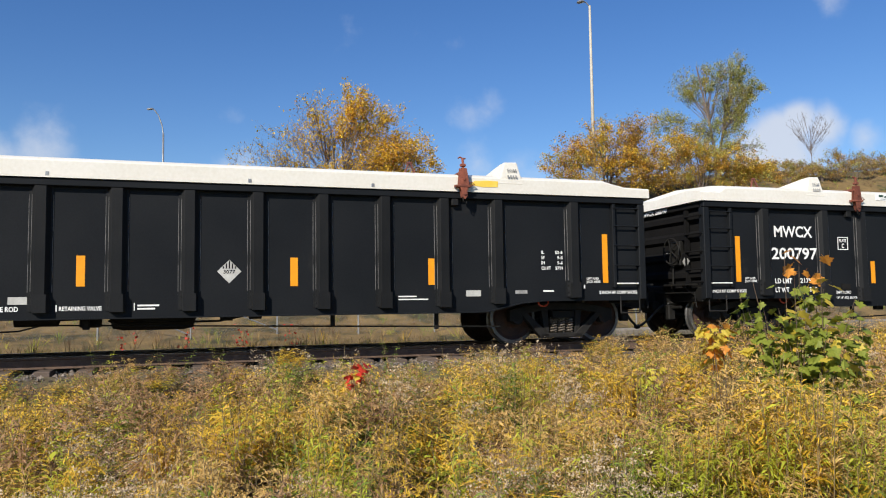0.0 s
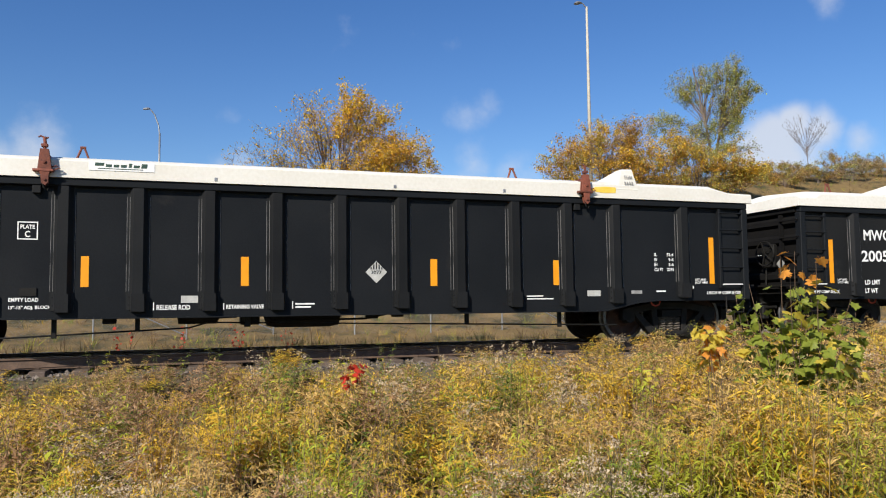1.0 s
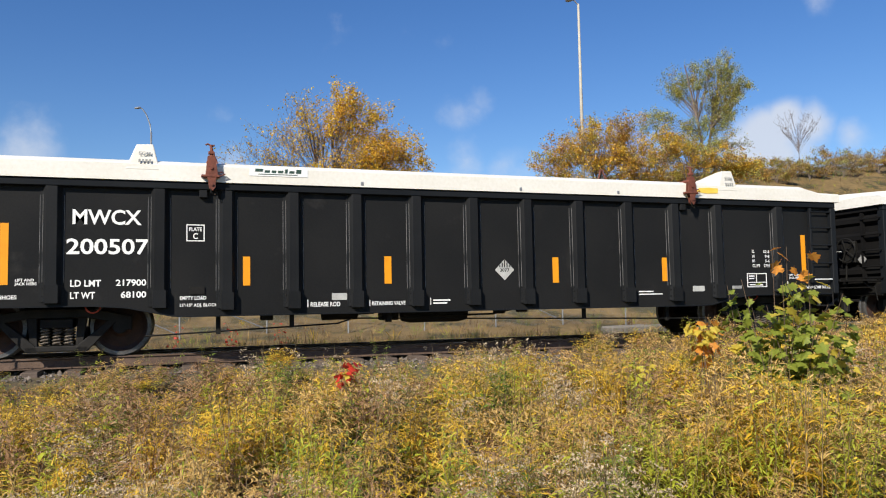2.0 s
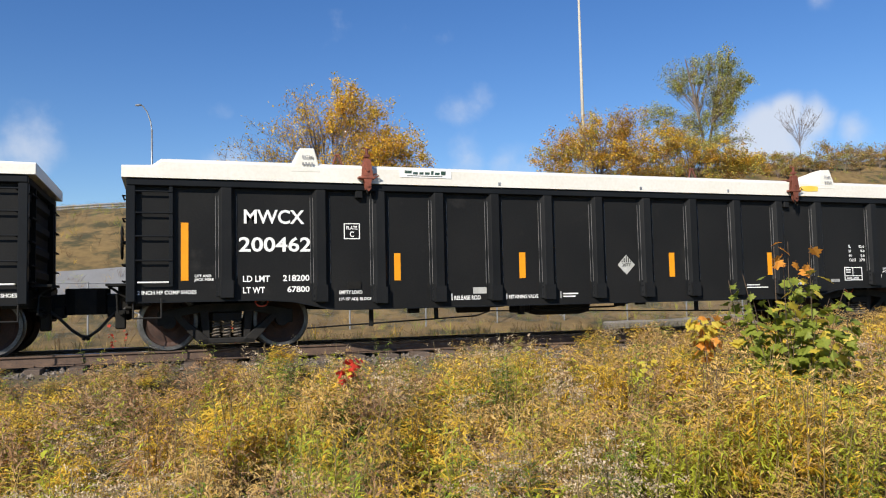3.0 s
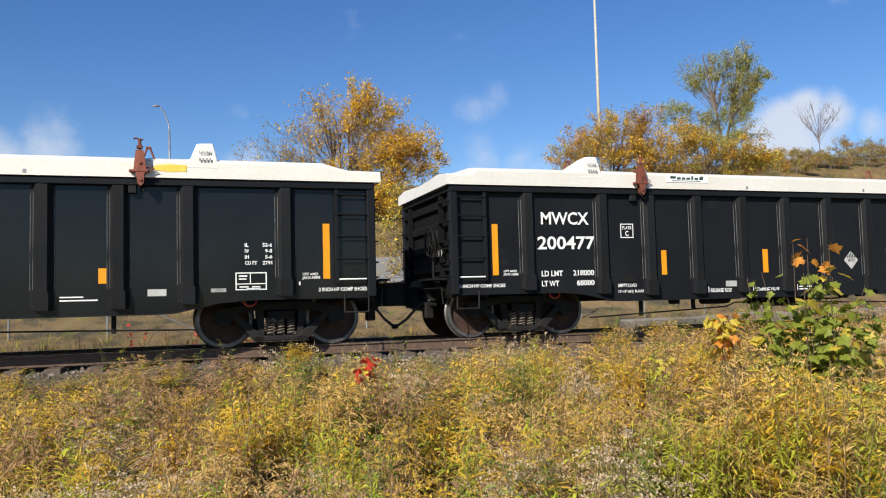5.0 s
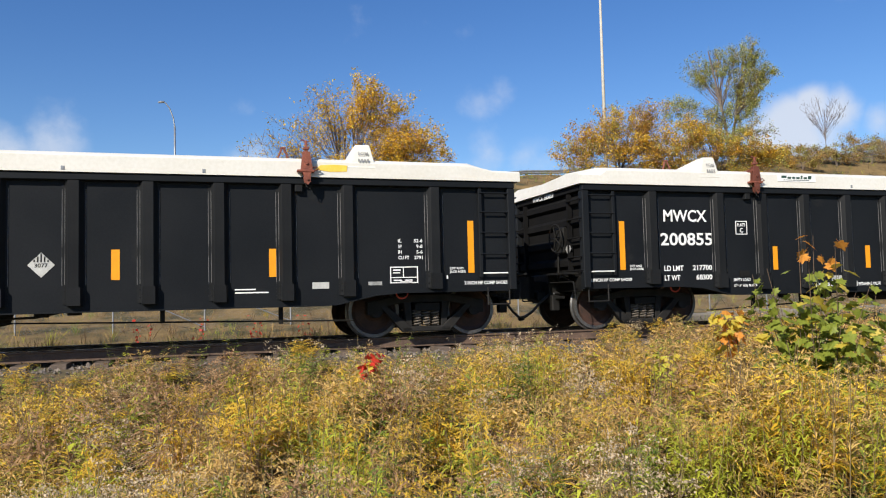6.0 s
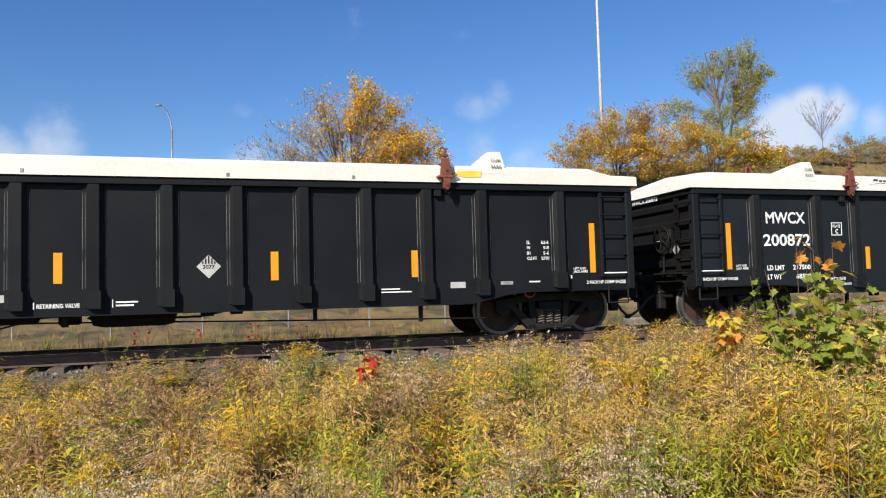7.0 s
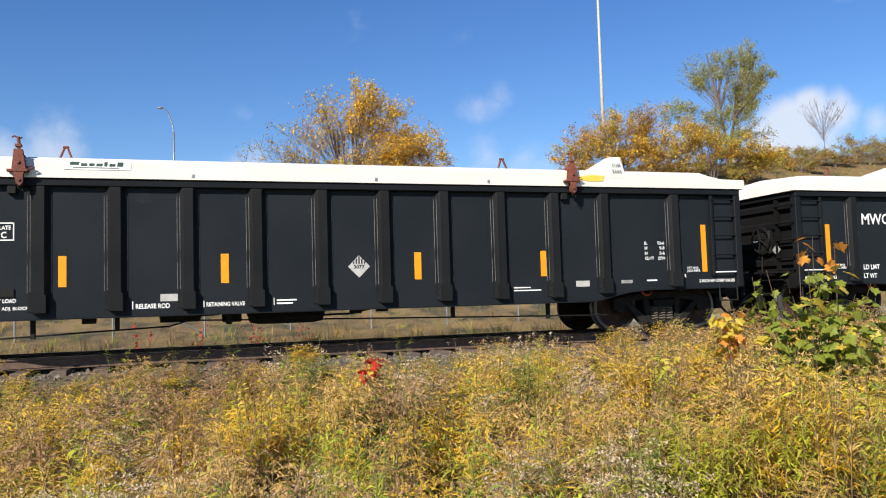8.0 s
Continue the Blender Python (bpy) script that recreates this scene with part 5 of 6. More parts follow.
    # a tall pale straw tuft
    for i in range(7):
        px, py = 4.8 * math.sin(radians(-9.4)) + rng.normal(0, 0.05), EYE[1] + 4.8 * math.cos(radians(-9.4)) + rng.normal(0, 0.06)
        rows.append((rng.integers(4), px, py, ground_height(px, py), rng.uniform(0.9, 1.2), 0.55, rng.uniform(0, 6.28), T, 0))
    for i in range(5000):
        x, y = rng.uniform(-14, 28), 3.95 + 8 * rng.uniform() ** 1.6
        close = y < 6.0
        h = rng.uniform(0.25, 0.65) if close else rng.uniform(0.18, 0.5)
        rows.append((rng.integers(4), x, y, ground_height(x, y) - 0.01, h, 0.5 + 0.6 * h, rng.uniform(0, 6.28), pick(rng, (T, 1.9), (LM, 0.5), (B, 0.6), (G, 0.5)) if close else pick(rng, (T, 2.2), (LM, 0.4), (B, 0.5), (GO, 0.3), (G, 0.3)), 0))
    ob = sheet_of("dry_grass", *scatter(GRASS, rows), WEED_MATS)
    tagged(ob, "dry tan grass tufts beside the ballast", "grass", kind="stuff")
    rows = []
    for i in range(7000):
        x, y = rng.uniform(-30, 85), 13 + 29.5 * rng.uniform()
        h = rng.uniform(0.3, 0.75)
        rows.append((rng.integers(4), x, y, ground_height(x, y) - 0.03, h, 0.8 + 0.6 * h, rng.uniform(0, 6.28), pick(rng, (T, 1.0), (GO, 0.15), (LM, 0.3), (B, 1.5), (G, 0.6)), 0))
    ob = sheet_of("bank_grass", *scatter(THIN_GRASS, rows), WEED_MATS)
    tagged(ob, "tall tan grass on the embankment", "grass", kind="stuff")


build_weeds()


# ---- trees ----
def lobed_tree(name, base, turn, trunk_top, lobes, leaf_mats, leaf_weights, leaf_size, label, category="tree", seed=1, trunk=0.12, stems=1, clusters=9, leaves=55, twigs=7, group=""):
    """Stems, limbs out to clusters of twigs, and leaves on the twigs. lobes: (side, height above base, half width, half height, leafiness);
    turn: degrees by which the lobes' plane is turned from x."""
    rng = np.random.default_rng(seed)
    tree = new(name)
    tree.matrix_basis = pose(*base, 0, 0, turn)
    wood, crown = Tris(), Tris()
    feet = []
    for i in range(stems):
        a = 6.283 * i / stems + rng.uniform(0, 1)
        out = 0.0 if stems == 1 else trunk_top * rng.uniform(0.12, 0.35)
        z = np.linspace(-0.4, trunk_top, 7)
        w = (z + 0.4) / (trunk_top + 0.4)
        p = np.stack([math.cos(a) * out * w ** 1.5 + 0.06 * trunk_top * np.sin(w * 4 + i) * w * 0.4, math.sin(a) * out * w ** 1.5, z], 1)
        wood.add(*thread(p, trunk, trunk * 0.35), 0)
        feet.append(p)
    wts = np.array(leaf_weights, float)
    for lx, lz, rx, rz, dense in lobes:
        for c in range(clusters):
            q = rng.normal(0, 1, 3)
            q *= rng.uniform(0.25, 1.0) ** 0.5 / np.linalg.norm(q)
            end = np.array((lx + rx * q[0], rx * 0.9 * q[1], lz + rz * q[2]))
            stem = min(feet, key=lambda p: np.hypot(p[-1, 0] - end[0], p[-1, 1] - end[1]))
            s = np.clip(0.25 + 0.6 * (end[2] / (trunk_top * 1.3)) * rng.uniform(0.6, 1.0), 0.2, 0.99) * 6
            start = np.array([np.interp(s, range(7), stem[:, j]) for j in range(3)])
            if start[2] > end[2] - 0.2:
                start = np.array([np.interp(1.5, range(7), stem[:, j]) for j in range(3)])
            mid = start * 0.5 + end * 0.5 + rng.normal(0, 0.12, 3) * np.linalg.norm(end - start) * 0.5 + (0, 0, 0.06 * np.linalg.norm(end - start))
            tt = np.linspace(0, 1, 6)[:, None]
            path = (1 - tt) ** 2 * start + 2 * tt * (1 - tt) * mid + tt ** 2 * end
            wood.add(*thread(path, trunk * 0.26, 0.010), 0)
            tips = []
            for k in range(twigs):
                p0 = path[rng.integers(3, 6)]
                w = rng.normal(0, 0.7, 3) + (0, 0, 0.65) + (end - start) / np.linalg.norm(end - start) * 0.6
                w = w / np.linalg.norm(w) * rng.uniform(0.45, 1.0) * min(rx, rz) * 0.75
                tw = np.stack([p0, p0 + w * 0.5 + rng.normal(0, 0.05, 3), p0 + w])
                wood.add(*thread(tw, 0.011, 0.005), 0)
                tips += [tw[1], tw[2], (tw[1] + tw[2]) / 2]
            n = int(leaves * dense * rng.uniform(0.6, 1.4))
            if n:
                at = np.array(tips)[rng.integers(len(tips), size=n)] + rng.normal(0, 1, (n, 3)) * max(0.12, leaf_size * 0.75)
                way = rng.normal(0, 1, (n, 3)) * (1, 1, 0.7) + (0, 0, -0.4)
                way = way / np.linalg.norm(way, axis=1)[:, None] * (leaf_size * rng.uniform(0.6, 1.3, n))[:, None]
                v, f = blades(at, way, leaf_size * rng.uniform(0.45, 0.8, n), np.zeros(n), rng)
                main = rng.choice(len(wts), p=wts / wts.sum())
                m = np.where(rng.uniform(0, 1, n) < 0.6, main, rng.choice(len(wts), size=n, p=wts / wts.sum()))
                crown.add(v, f, np.repeat(m, 2))
    sheet_of("trunk", *wood.arrays(), [BARK], tree)
    if crown.n:
        sheet_of("crown", *crown.arrays(), leaf_mats, tree)
    tagged(tree, label, category, group)
    return tree


CROWN_GOLD = leaf_material("tree_leaf_gold", (0.70, 0.44, 0.04), (0.90, 0.64, 0.09), 0.3)
CROWN_ORANGE = leaf_material("tree_leaf_orange", (0.55, 0.30, 0.05), (0.74, 0.44, 0.09), 0.3)
CROWN_OLIVE = leaf_material("tree_leaf_olive", (0.40, 0.39, 0.09), (0.60, 0.57, 0.16), 0.3)
CROWN_BROWN = leaf_material("tree_leaf_brown", (0.32, 0.20, 0.09), (0.50, 0.33, 0.15), 0.3)
CROWN_GREEN = leaf_material("tree_leaf_green", (0.27, 0.31, 0.08), (0.42, 0.46, 0.14), 0.3)


def from_eye(az, y, lift=0.0):
    """A place on the ground at that azimuth from the viewpoint (degrees from +y towards +x), at depth y."""
    x = (y - EYE[1]) * math.tan(radians(az))
    return (x, y, ground_height(x, y) + lift)


def top_of(az, y, elevation):
    return EYE[2] + (y - EYE[1]) / math.cos(radians(az)) * math.tan(radians(elevation))


def build_trees():
    b = from_eye(10.9, 30.0)
    up = [(-4.3, 8.2, 1.6, 1.2, 0.16), (-2.7, 9.2, 1.8, 1.5, 0.25), (-1.0, 10.3, 1.6, 1.6, 0.5), (0.7, 11.3, 1.5, 1.2, 1.5), (2.6, 10.5, 1.4, 1.3, 1.3), (4.0, 9.4, 1.3, 1.3, 1.5), (5.0, 8.2, 1.0, 0.9, 1.3),
          (1.2, 9.2, 2.2, 1.4, 0.9), (3.0, 8.0, 2.0, 1.4, 1.3), (-1.6, 8.0, 2.0, 1.3, 0.5), (1.0, 6.8, 3.2, 1.3, 1.3), (3.2, 6.2, 2.0, 1.2, 1.3), (-2.5, 6.8, 2.2, 1.2, 0.4)]
    lobed_tree("yellow_tree", b, -10.9, 5.2, [(x, z + 0.1 - b[2], rx, rz, d) for x, z, rx, rz, d in up], [CROWN_GOLD, CROWN_ORANGE, CROWN_BROWN, CROWN_OLIVE], (1.5, 0.25, 0.08, 0.15), 0.145,
               "bushy tree thinning to golden autumn leaves on the bank", seed=3, trunk=0.09, stems=9, clusters=17, leaves=150, twigs=13)
    b = from_eye(15.6, 20.0)
    lobed_tree("yellow_shrub", b, -15.6, 2.2, [(0.0, 3.6, 1.1, 0.9, 1), (-0.5, 2.4, 1.0, 0.9, 1), (0.6, 2.2, 1.1, 1.0, 1), (0.2, 1.2, 1.2, 0.8, 0.8)], [CROWN_GOLD, CROWN_OLIVE, CROWN_BROWN], (0.9, 0.7, 0.3), 0.15,
               "tall thin shrub with yellow-green autumn leaves", "shrub", seed=33, trunk=0.05, stems=4, clusters=9, leaves=60, twigs=6)
    b = from_eye(30.6, 33.0)
    up = [(1.9, 12.0, 1.3, 1.2, 1), (-0.6, 11.6, 1.5, 1.3, 1), (-2.4, 10.7, 1.2, 1.1, 1), (-3.1, 9.6, 1.1, 1.2, 1), (0.6, 10.3, 2.0, 1.4, 1), (2.8, 10.4, 1.2, 1.5, 1), (-1.4, 9.3, 1.8, 1.4, 1), (1.4, 9.0, 2.0, 1.4, 1), (3.2, 9.0, 1.3, 1.4, 1)]
    lobed_tree("orange_tree", b, -30.6, 3.6, [(x, z - b[2], rx, rz, d) for x, z, rx, rz, d in up], [CROWN_ORANGE, CROWN_GOLD, CROWN_OLIVE, CROWN_BROWN], (0.9, 0.9, 0.5, 0.3), 0.14,
               "dense shrubby tree in orange autumn leaf on the bank", seed=5, trunk=0.08, stems=6, clusters=18, leaves=190, twigs=8)
    b = from_eye(37.0, 32.5)
    up = [(-2.0, 11.2, 1.2, 1.1, 1), (-0.4, 10.6, 1.4, 1.1, 1), (1.4, 10.3, 1.4, 1.0, 1), (3.0, 9.8, 1.2, 0.9, 1), (-2.6, 9.7, 1.3, 1.2, 1), (0.0, 9.4, 1.8, 1.1, 1), (2.4, 9.1, 1.8, 1.0, 1), (4.0, 9.2, 1.0, 0.8, 0.8)]
    lobed_tree("olive_shrub", b, -37.0, 2.8, [(x, z - b[2], rx, rz, d) for x, z, rx, rz, d in up], [CROWN_OLIVE, CROWN_ORANGE, CROWN_GOLD, CROWN_BROWN], (0.8, 0.6, 0.6, 0.3), 0.14,
               "olive and orange shrub below a tall tree", "shrub", seed=8, trunk=0.06, stems=6, clusters=18, leaves=185, twigs=8)
    b = from_eye(38.0, 36.0)
    up = [(-2.0, 16.9, 1.1, 1.1, 1.0), (-0.1, 17.7, 1.0, 0.9, 1.0), (1.6, 17.8, 1.0, 1.1, 1.2), (2.8, 16.5, 0.8, 0.7, 1.0), (2.2, 14.8, 0.8, 0.7, 0.5), (-3.3, 14.4, 1.1, 0.8, 1.0), (-0.4, 13.5, 1.3, 1.0, 0.8), (1.3, 13.9, 1.2, 0.9, 0.8),
          (2.3, 12.3, 1.1, 0.8, 0.35), (-2.7, 12.6, 1.2, 0.9, 0.6), (0.0, 15.5, 1.2, 1.0, 0.2), (1.3, 16.0, 0.9, 0.8, 0.5), (0.4, 12.0, 1.5, 0.9, 0.5)]
    lobed_tree("tall_tree", b, -38.0, 8.6, [(x, z - b[2], rx, rz, d) for x, z, rx, rz, d in up], [CROWN_OLIVE, CROWN_GREEN, CROWN_GOLD, CROWN_BROWN], (1.2, 0.6, 0.2, 0.2), 0.125,
               "tall open tree with olive-green leaves over bare limbs", seed=21, trunk=0.17, stems=2, clusters=14, leaves=210, twigs=10)
    b = from_eye(44.0, 40.0)
    lobed_tree("bare_tree", b, -44.0, 3.0, [(0.0, 4.7, 1.2, 0.8, 0.04), (-1.1, 4.3, 0.8, 0.8, 0.02), (1.2, 4.2, 0.8, 0.8, 0.04), (0.0, 3.6, 1.4, 0.6, 0.02)], [CROWN_BROWN], (1,), 0.10, "small bare tree with grey twigs on the crest", seed=12, trunk=0.05, clusters=9, leaves=30, twigs=9)
    for az, y, wide, tall, seed in ((45.8, 39.0, 1.6, 1.2, 14), (47.4, 39.0, 1.2, 1.0, 15), (43.6, 38.5, 1.2, 0.8, 16), (42.0, 37.5, 1.4, 0.7, 17), (49.5, 38.0, 1.6, 1.1, 18), (40.8, 37.5, 1.0, 0.6, 19), (46.6, 35.5, 1.6, 1.0, 22), (44.6, 35.0, 1.5, 0.9, 23), (42.6, 34.5, 1.4, 0.8, 24), (48.6, 35.5, 1.6, 1.0, 25)):
        b = from_eye(az, y)
        lobed_tree("bank_shrub", b, -az, tall * 0.8, [(-wide * 0.5, tall, wide * 0.6, tall * 0.6, 1), (wide * 0.5, tall * 0.8, wide * 0.6, tall * 0.6, 1)], [CROWN_BROWN, CROWN_OLIVE, CROWN_ORANGE], (0.8, 0.7, 0.3), 0.12, "low brown and olive shrub on the crest", "shrub", seed=seed, trunk=0.04, stems=4, clusters=14, leaves=90, twigs=5, group="shrubs on the crest")
    # trees behind the viewpoint, which the glossy paint mirrors
    rng = random.Random(4)
    for i in range(15):
        x, y, h = -75 + 11.5 * i + rng.uniform(-3, 3), -62 + rng.uniform(-8, 8), rng.uniform(3.4, 6.4)
        lobed_tree("roadside_tree", (x, y, ground_height(x, y)), 0, h * 0.6, [(0, h * 0.8, h * 0.5, h * 0.3, 1), (-h * 0.4, h * 0.5, h * 0.5, h * 0.4, 1), (h * 0.45, h * 0.45, h * 0.5, h * 0.4, 1)], [CROWN_GREEN, CROWN_OLIVE, CROWN_BROWN], (1, 0.8, 0.5), 0.42,
                   "leafy tree across the field", seed=60 + i, trunk=0.12, stems=2, clusters=10, leaves=60, twigs=4, group="trees across the field")


build_trees()


# ---- young maple and coloured sprigs in the weeds ----
MAPLE_GREEN = leaf_material("maple_leaf_green", (0.15, 0.19, 0.026), (0.29, 0.32, 0.05), 0.38, 0.36, 0.45)
MAPLE_YELLOW = leaf_material("maple_leaf_yellow", (0.50, 0.40, 0.05), (0.75, 0.58, 0.09), 0.2, 0.45, 0.45)
MAPLE_ORANGE = leaf_material("maple_leaf_orange", (0.62, 0.22, 0.03), (0.80, 0.38, 0.07), 0.2, 0.45, 0.45)
TWIG = surface("brown_twig", (0.06, 0.04, 0.025), (0.15, 0.10, 0.06), 0.8, 0, 5, 40, 0.0)
LEAF_RED = leaf_material("sumac_leaf_red", (0.50, 0.03, 0.02), (0.72, 0.09, 0.05), 0.2, 0.4, 0.45)


def maple_leaf_mesh(name, material, fold):
    """A five-lobed leaf about 1 wide with a folded midrib and a short stalk."""
    lobes = [(0.0, 0.0), (0.17, -0.12), (0.40, -0.08), (0.31, 0.10), (0.60, 0.28), (0.37, 0.33), (0.38, 0.50), (0.16, 0.48), (0.13, 0.66), (0.0, 0.90)]
    bm = bmesh.new()
    centre = [bm.verts.new((0, y, 0)) for y in (0.0, 0.30, 0.60, 0.86)]
    for side in (-1, 1):
        vs = [centre[0]] + [bm.verts.new((side * x, y, -fold * x + 0.10 * x * x)) for x, y in lobes[1:-1]] + [centre[3]]
        for i in range(len(vs) - 1):
            mid = centre[1] if i < 4 else centre[2]
            bm.faces.new((mid, vs[i], vs[i + 1]))
        bm.faces.new((centre[1], vs[4], centre[2]))
    tube(bm, [(0, 0, 0), (0, -0.35, -0.04)], 0.012, 3)
    me = bpy.data.meshes.new(name)
    bm.to_mesh(me)
    bm.free()
    me.materials.append(material)
    return me


LEAVES = {k: [maple_leaf_mesh("leaf", m, f) for f in (0.15, 0.4, -0.1)] for k, m in (("green", MAPLE_GREEN), ("yellow", MAPLE_YELLOW), ("orange", MAPLE_ORANGE), ("red", LEAF_RED))}


def sapling(name, base, stems, leaf_rule, size, label, category, seed, low=0.68):
    """Thin woody stems with opposite stalked leaves, each leaf an object of its own. stems: (tip offset, leaves)."""
    rng = random.Random(seed)
    plant = new(name)
    plant.location = base
    for tip, count in stems:
        tip = Vector(tip)
        bend = Vector((rng.uniform(-0.06, 0.06), rng.uniform(-0.06, 0.06), 0)) * tip.length
        path = [Vector((0, 0, 0)), tip * 0.35 + bend, tip * 0.7 + bend * 0.8, tip]
        bm = bmesh.new()
        tube(bm, path, 0.006, 5, 0, 0.002)
        part("stem", bm, TWIG, plant)
        for i in range(count):
            s = 1.0 - low * ((i + rng.uniform(0, 0.7)) / count) ** 0.9
            j = min(2, int(s * 3))
            at = path[j].lerp(path[j + 1], s * 3 - j) if s < 1 else path[3]
            colour = leaf_rule(s, at, rng)
            o = new("leaf", rng.choice(LEAVES[colour]))
            o.parent = plant
            a = rng.uniform(0, 360)
            stalk = rng.uniform(0.02, 0.10)
            k = size * rng.uniform(0.65, 1.15)
            o.matrix_basis = pose(at.x + stalk * math.sin(-radians(a)), at.y + stalk * math.cos(radians(a)), at.z + rng.uniform(-0.03, 0.03), rng.uniform(-75, -15), rng.uniform(-25, 25), a) @ Matrix.Scale(k, 4)
    tagged(plant, label, category)
    return plant


def build_saplings():
    def maple_rule(s, at, rng):
        if at.z > 1.8 and rng.random() < 0.75:
            return "orange"
        return "yellow" if rng.random() < (0.4 if at.z > 1.6 or at.x > 0.2 else 0.14) else "green"
    d = 7.0
    x, y = d * math.sin(radians(43.0)), EYE[1] + d * math.cos(radians(43.0))
    z = ground_height(x, y)
    rng = random.Random(2)
    # tips across the view (metres), height, leaves
    stems = []
    for across, tz, n in ((-0.14, 2.00, 8), (-0.03, 2.03, 10), (0.12, 1.94, 12), (-0.07, 1.88, 10), (0.07, 1.82, 16), (0.04, 1.70, 18), (0.14, 1.70, 18), (-0.38, 1.76, 7), (-0.50, 1.72, 6), (-0.45, 1.60, 16), (-0.32, 1.58, 18), (-0.50, 1.50, 16), (-0.20, 1.55, 20), (0.36, 1.63, 10),
                          (0.26, 1.56, 14), (0.40, 1.52, 12), (0.42, 1.40, 12), (-0.32, 1.40, 20), (-0.15, 1.40, 22), (0.0, 1.46, 22), (0.15, 1.40, 22), (0.30, 1.36, 18), (-0.38, 1.26, 18), (0.10, 1.24, 20), (-0.08, 1.20, 20), (0.34, 1.20, 16)):
        depth = rng.uniform(-0.2, 0.2)
        stems.append(((0.73 * across + 0.68 * depth, -0.68 * across + 0.73 * depth, tz), int(1.7 * n)))
    sapling("maple_sapling", (x, y - 0.04, z), stems, maple_rule, 0.105, "young maple with green leaves turning orange at the tips", "sapling", 3)

    def sprig(name, az, el, dist, rule, count, wide, size, label, seed):
        px, py = dist * math.sin(radians(az)), EYE[1] + dist * math.cos(radians(az))
        gz = ground_height(px, py)
        top = EYE[2] + dist * math.tan(radians(el)) - gz
        r = random.Random(seed)
        sapling(name, (px, py, gz), [((r.uniform(-wide, wide), r.uniform(-wide, wide), top * r.uniform(0.88, 1.04)), count) for _ in range(4)], rule, size, label, "sapling", seed, 0.15)
    sprig("yellow_sapling", 37.6, -1.8, 6.6, lambda s, at, r: "yellow" if r.random() < 0.6 else "orange", 14, 0.07, 0.085, "low sapling with bright yellow-orange leaves in the weeds", 5)
    sprig("yellow_sapling", 32.4, -4.1, 7.6, lambda s, at, r: "yellow", 9, 0.14, 0.06, "low sapling with small yellow leaves in the weeds", 9)
    sprig("red_sapling", 12.3, -3.9, 7.2, lambda s, at, r: "yellow" if r.random() < 0.3 else "red", 9, 0.10, 0.075, "small sapling with red and yellow leaves", 6)
    sprig("red_sapling", 49.0, -11.5, 3.6, lambda s, at, r: "red", 4, 0.06, 0.05, "small sapling with red leaves", 7)
    # red sumac across the track
    r = random.Random(8)
    for i, az in enumerate((-3.0, 1.0, 4.6, 8.0)):
        yy = 7.0 + r.uniform(-0.8, 2.0)
        px = (yy - EYE[1]) * math.tan(radians(az))
        gz = ground_height(px, yy)
        sapling("sumac", (px, yy, gz), [((r.uniform(-0.25, 0.25), r.uniform(-0.2, 0.2), r.uniform(0.45, 0.95)), 7) for _ in range(3)], lambda s, at, q: "red", 0.075, "small sumac with scarlet leaves across the track", "shrub", 20 + i)


build_saplings()
# ---- things beyond the track ----
def build_mast():
    b = from_eye(29.72, 45.0)
    top = top_of(29.72, 45, 20.7)
    mast = new("light_mast")
    mast.location = b
    h = top - b[2]
    bm = bmesh.new()
    tube(bm, [(0, 0, -0.3), (0, 0, h * 0.5), (0, 0, h)], 0.17, 12, 0, 0.09)
    part("pole", bm, POLE_PAINT, mast, smooth=True)
    bm = bmesh.new()
    tube(bm, [(0, 0, h - 0.1), (-0.35, 0.0, h + 0.25), (-0.75, 0, h + 0.3)], 0.05, 8)
    part("arm", bm, STEEL_GREY, mast)
    bm = bmesh.new()
    lathe(bm, [(0.02, 0.12), (0.16, 0.10), (0.26, -0.02), (0.20, -0.10), (0.02, -0.14)], 14, axis="z")
    lamp = part("lamp_head", bm, STEEL_GREY, mast, "grey lamp head")
    lamp.matrix_basis = pose(-0.85, 0, h + 0.25, 0, -12, 0) @ Matrix.Diagonal((1.5, 1, 1, 1))
    tagged(mast, "tall pale tapered light mast above the bank", "light mast")


def build_street_lamp():
    az = -0.9
    b = from_eye(az, 60.0)
    top = top_of(az, 60, 11.95)
    lamp = new("street_lamp")
    lamp.location = b
    h = top - b[2]
    bm = bmesh.new()
    tube(bm, [(0, 0, -0.3), (0, 0, h * 0.5), (0, 0, h)], 0.11, 10, 0, 0.085)
    part("pole", bm, STEEL_GREY, lamp, smooth=True)
    bm = bmesh.new()
    tube(bm, [(0, 0, h - 0.1), (-0.10, 0, h + 0.7), (-0.42, 0, h + 1.6), (-0.75, 0, h + 2.05), (-0.95, 0, h + 2.12)], 0.06, 8, 0, 0.05)
    part("arm", bm, STEEL_GREY, lamp)
    bm = bmesh.new()
    lathe(bm, [(0.02, -0.38), (0.10, -0.30), (0.14, 0.0), (0.10, 0.28), (0.02, 0.34)], 10, axis="z")
    head = part("lamp_head", bm, STEEL_GREY, lamp, "grey cobra lamp head")
    head.matrix_basis = pose(-1.1, 0, h + 2.12, 0, 80, 0) @ Matrix.Scale(0.8, 4)
    tagged(lamp, "grey street lamp with a curved arm beyond the bank", "street lamp")


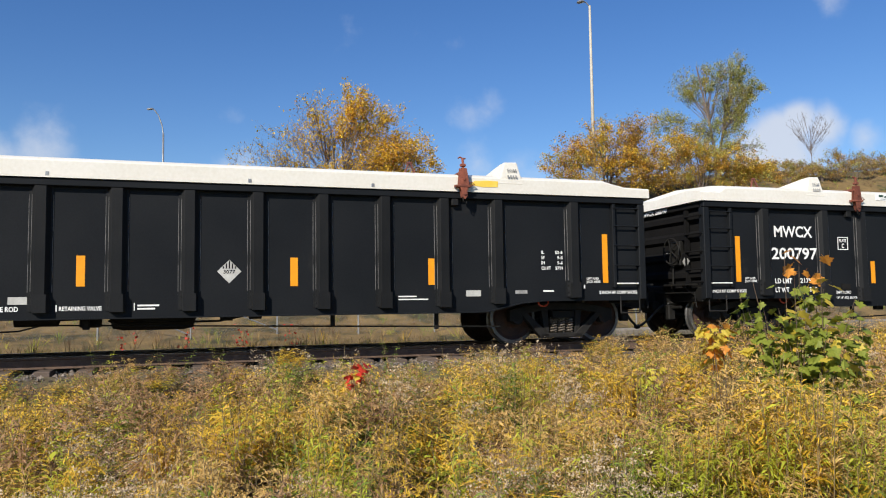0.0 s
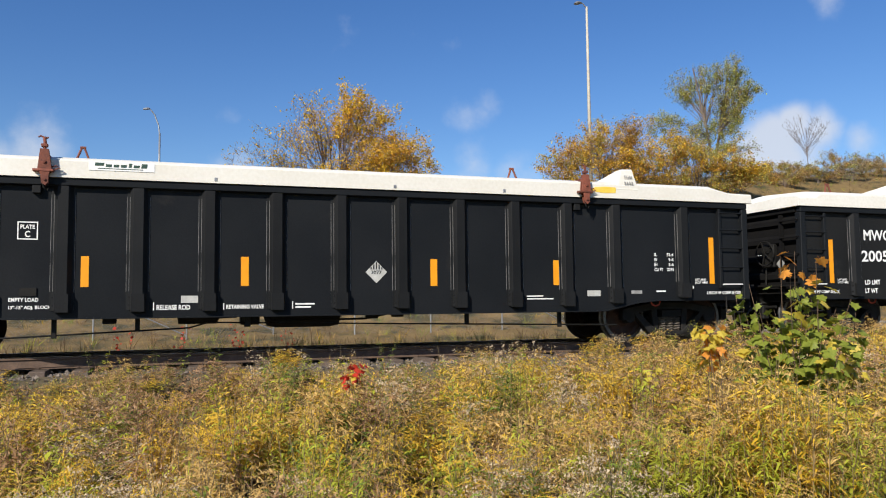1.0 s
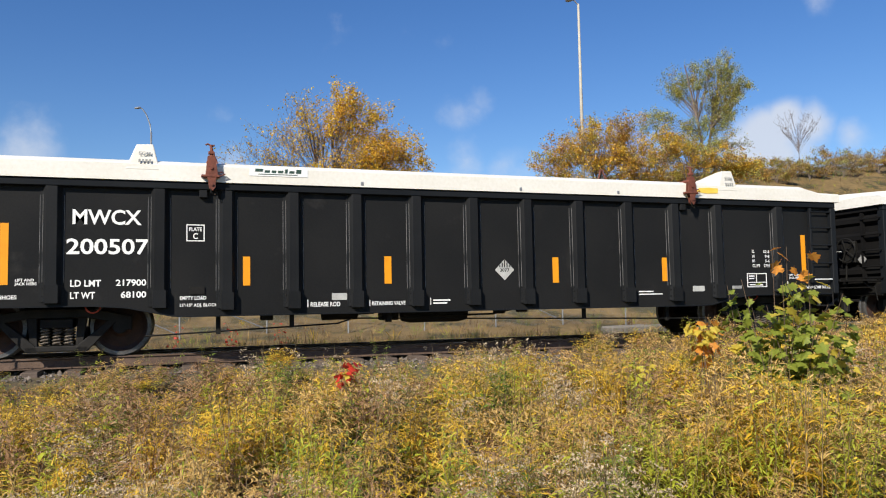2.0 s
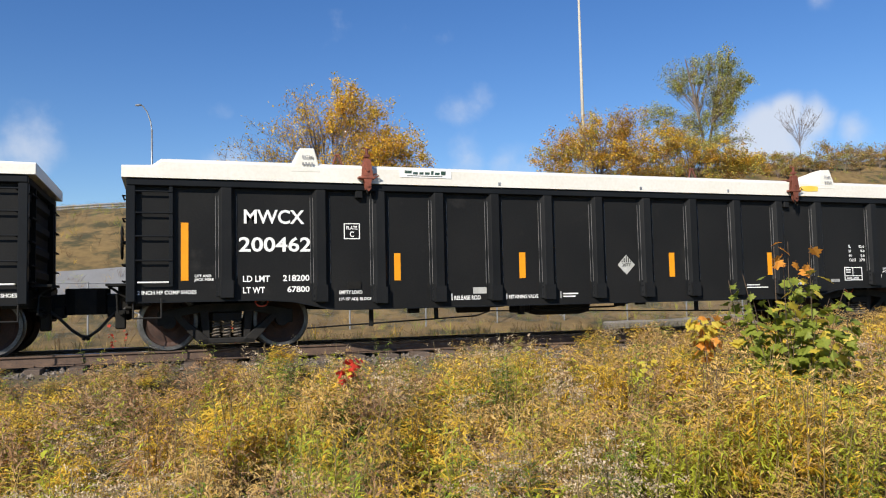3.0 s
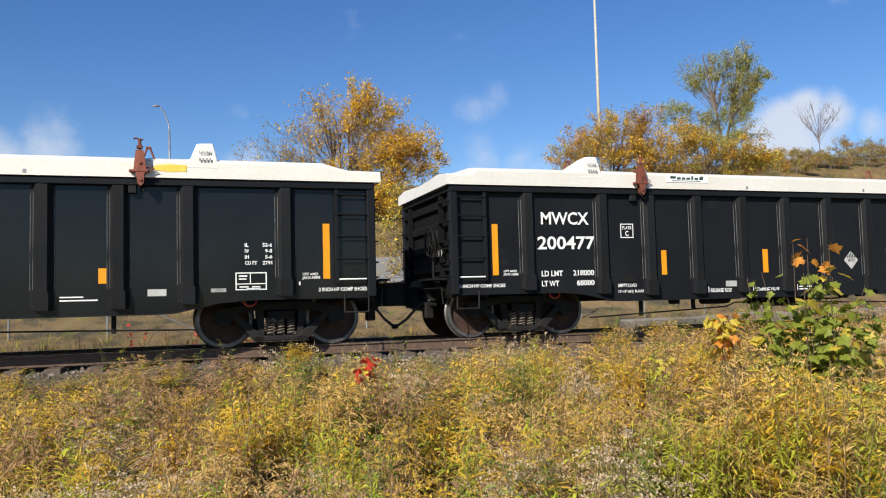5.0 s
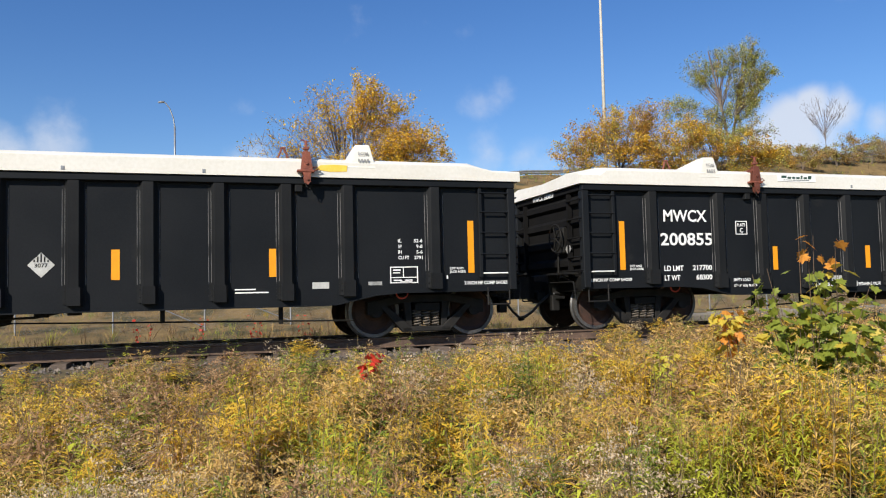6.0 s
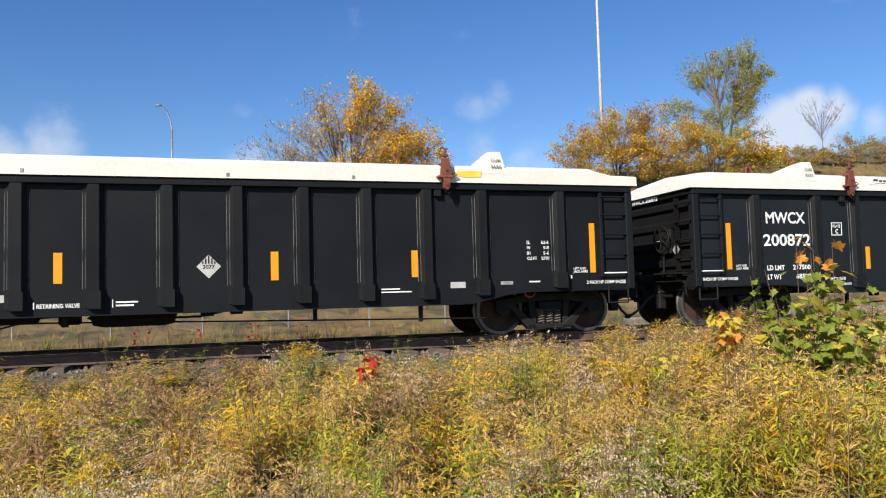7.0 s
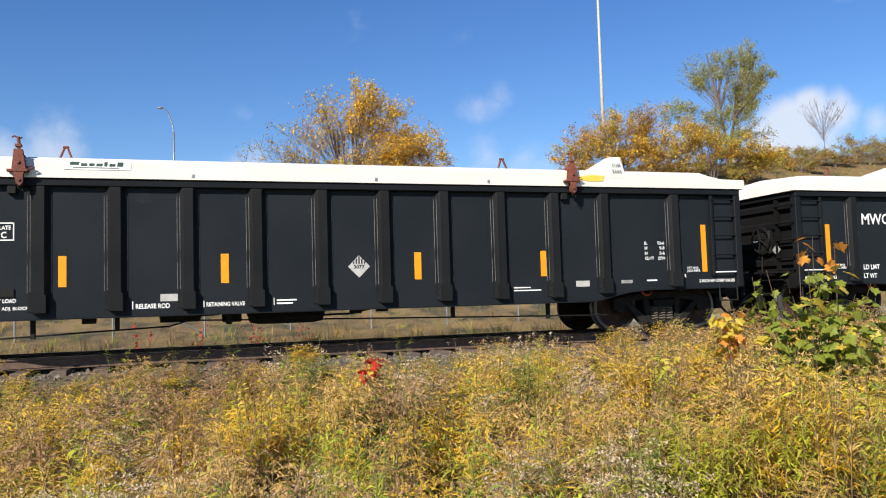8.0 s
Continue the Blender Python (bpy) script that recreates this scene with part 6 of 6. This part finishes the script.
def build_guardrail():
    rail = new("guardrail")
    tagged(rail, "galvanised steel guardrail along the crest of the bank", "guardrail", kind="structure")
    xs = [-34 + 2.0 * i for i in range(70)]
    section = [(-0.04, 0.0), (-0.09, 0.06), (-0.05, 0.14), (-0.09, 0.22), (-0.05, 0.30), (-0.03, 0.30), (-0.03, 0.0)]
    for a, b in zip(xs, xs[1:]):
        za, zb = ground_height(a, 41.0), ground_height(b, 41.0)
        bm = bmesh.new()
        lo = [bm.verts.new((a, 41.0 + p, za + 0.18 + q)) for p, q in section]
        hi = [bm.verts.new((b, 41.0 + p, zb + 0.18 + q)) for p, q in section]
        for i in range(len(section)):
            j = (i + 1) % len(section)
            bm.faces.new((lo[i], lo[j], hi[j], hi[i]))
        part("beam", bm, STEEL_GREY, rail)
    bm = bmesh.new()
    box(bm, -0.07, 0.07, -0.03, 0.12, -0.3, 0.46, 0.01)
    post = part("post", bm, TIE_WOOD, rail)
    post.location = (xs[0], 41.0, ground_height(xs[0], 41.0))
    for x in xs[1:]:
        share(post, pose(x, 41.0, ground_height(x, 41.0)))


def build_blocks():
    wall = new("block_wall")
    tagged(wall, "row of weathered grey concrete blocks beyond the track", "block wall", kind="structure")
    rng = random.Random(7)
    x = 12.6
    while x < 38:
        w = rng.uniform(1.35, 1.6)
        bm = bmesh.new()
        box(bm, -w / 2 + 0.02, w / 2 - 0.02, -0.35, 0.35, -0.3, 0.62 + rng.uniform(-0.05, 0.05), 0.04)
        block = part("block", bm, CONCRETE, wall)
        block.matrix_basis = pose(x + w / 2, 8.2 + rng.uniform(-0.06, 0.06), ground_height(x, 8.2), 0, rng.uniform(-1, 1), rng.uniform(-2, 2))
        x += w


def build_lane():
    xs = [-30 + 1.5 * i for i in range(34)]
    ys = [21.3 + 0.5 * i for i in range(7)]
    verts = [(x, y, ground_height(x, y) + 0.05) for y in ys for x in xs]
    w = len(xs)
    faces = [(j * w + i, j * w + i + 1, (j + 1) * w + i + 1, (j + 1) * w + i) for j in range(len(ys) - 1) for i in range(w - 1)]
    lane = raw("road", verts, faces, ROAD, smooth=True)
    tagged(lane, "pale worn service lane on the bank", "road", kind="structure")


def build_fence():
    fence = new("chain_link_fence")
    tagged(fence, "grey chain-link fence with round posts beyond the track", "fence", kind="structure")
    y = 15.5
    for i in range(15):
        x = -14 + 2.9 * i
        z = ground_height(x, y)
        bm = bmesh.new()
        tube(bm, [(x, y, z - 0.2), (x, y, z + 1.85)], 0.03, 8)
        part("post", bm, STEEL_GREY, fence)
        x2, z2 = x + 2.9, ground_height(x + 2.9, y)
        bm = bmesh.new()
        tube(bm, [(x, y, z + 1.80), (x2, y, z2 + 1.80)], 0.022, 6)
        part("top_rail", bm, STEEL_GREY, fence)
        if i in (4, 5, 9):
            bm = bmesh.new()
            tube(bm, [(x, y, z + 1.5), (x2, y, z2 + 0.15)], 0.022, 6)
            part("brace", bm, STEEL_GREY, fence)
        v, f, n = [], [], 0
        for k in range(-12, 30):
            for s in (-1, 1):
                a0 = x + k * 0.1
                run = 1.75
                p, q = (a0, 0.02), (a0 + s * run, 1.77)
                for (xa, ha), (xb, hb) in (((p[0], p[1]), (q[0], q[1])),):
                    lo, hi = max(min(xa, xb), x), min(max(xa, xb), x2)
                    if hi <= lo:
                        continue
                    def hz(xx):
                        return ha + (hb - ha) * (xx - xa) / (xb - xa)
                    v += [(lo, y, z + hz(lo) - 0.0013), (hi, y, z + hz(hi) - 0.0013), (hi, y + 0.003, z + hz(hi) + 0.0013), (lo, y + 0.003, z + hz(lo) + 0.0013)]
                    f.append((n, n + 1, n + 2, n + 3))
                    n += 4
        mesh = raw("wire_mesh", v, f, STEEL_GREY, fence)
        tagged(mesh, kind="stuff")


build_mast()
build_street_lamp()
build_guardrail()
build_blocks()
build_lane()
build_fence()
motions()
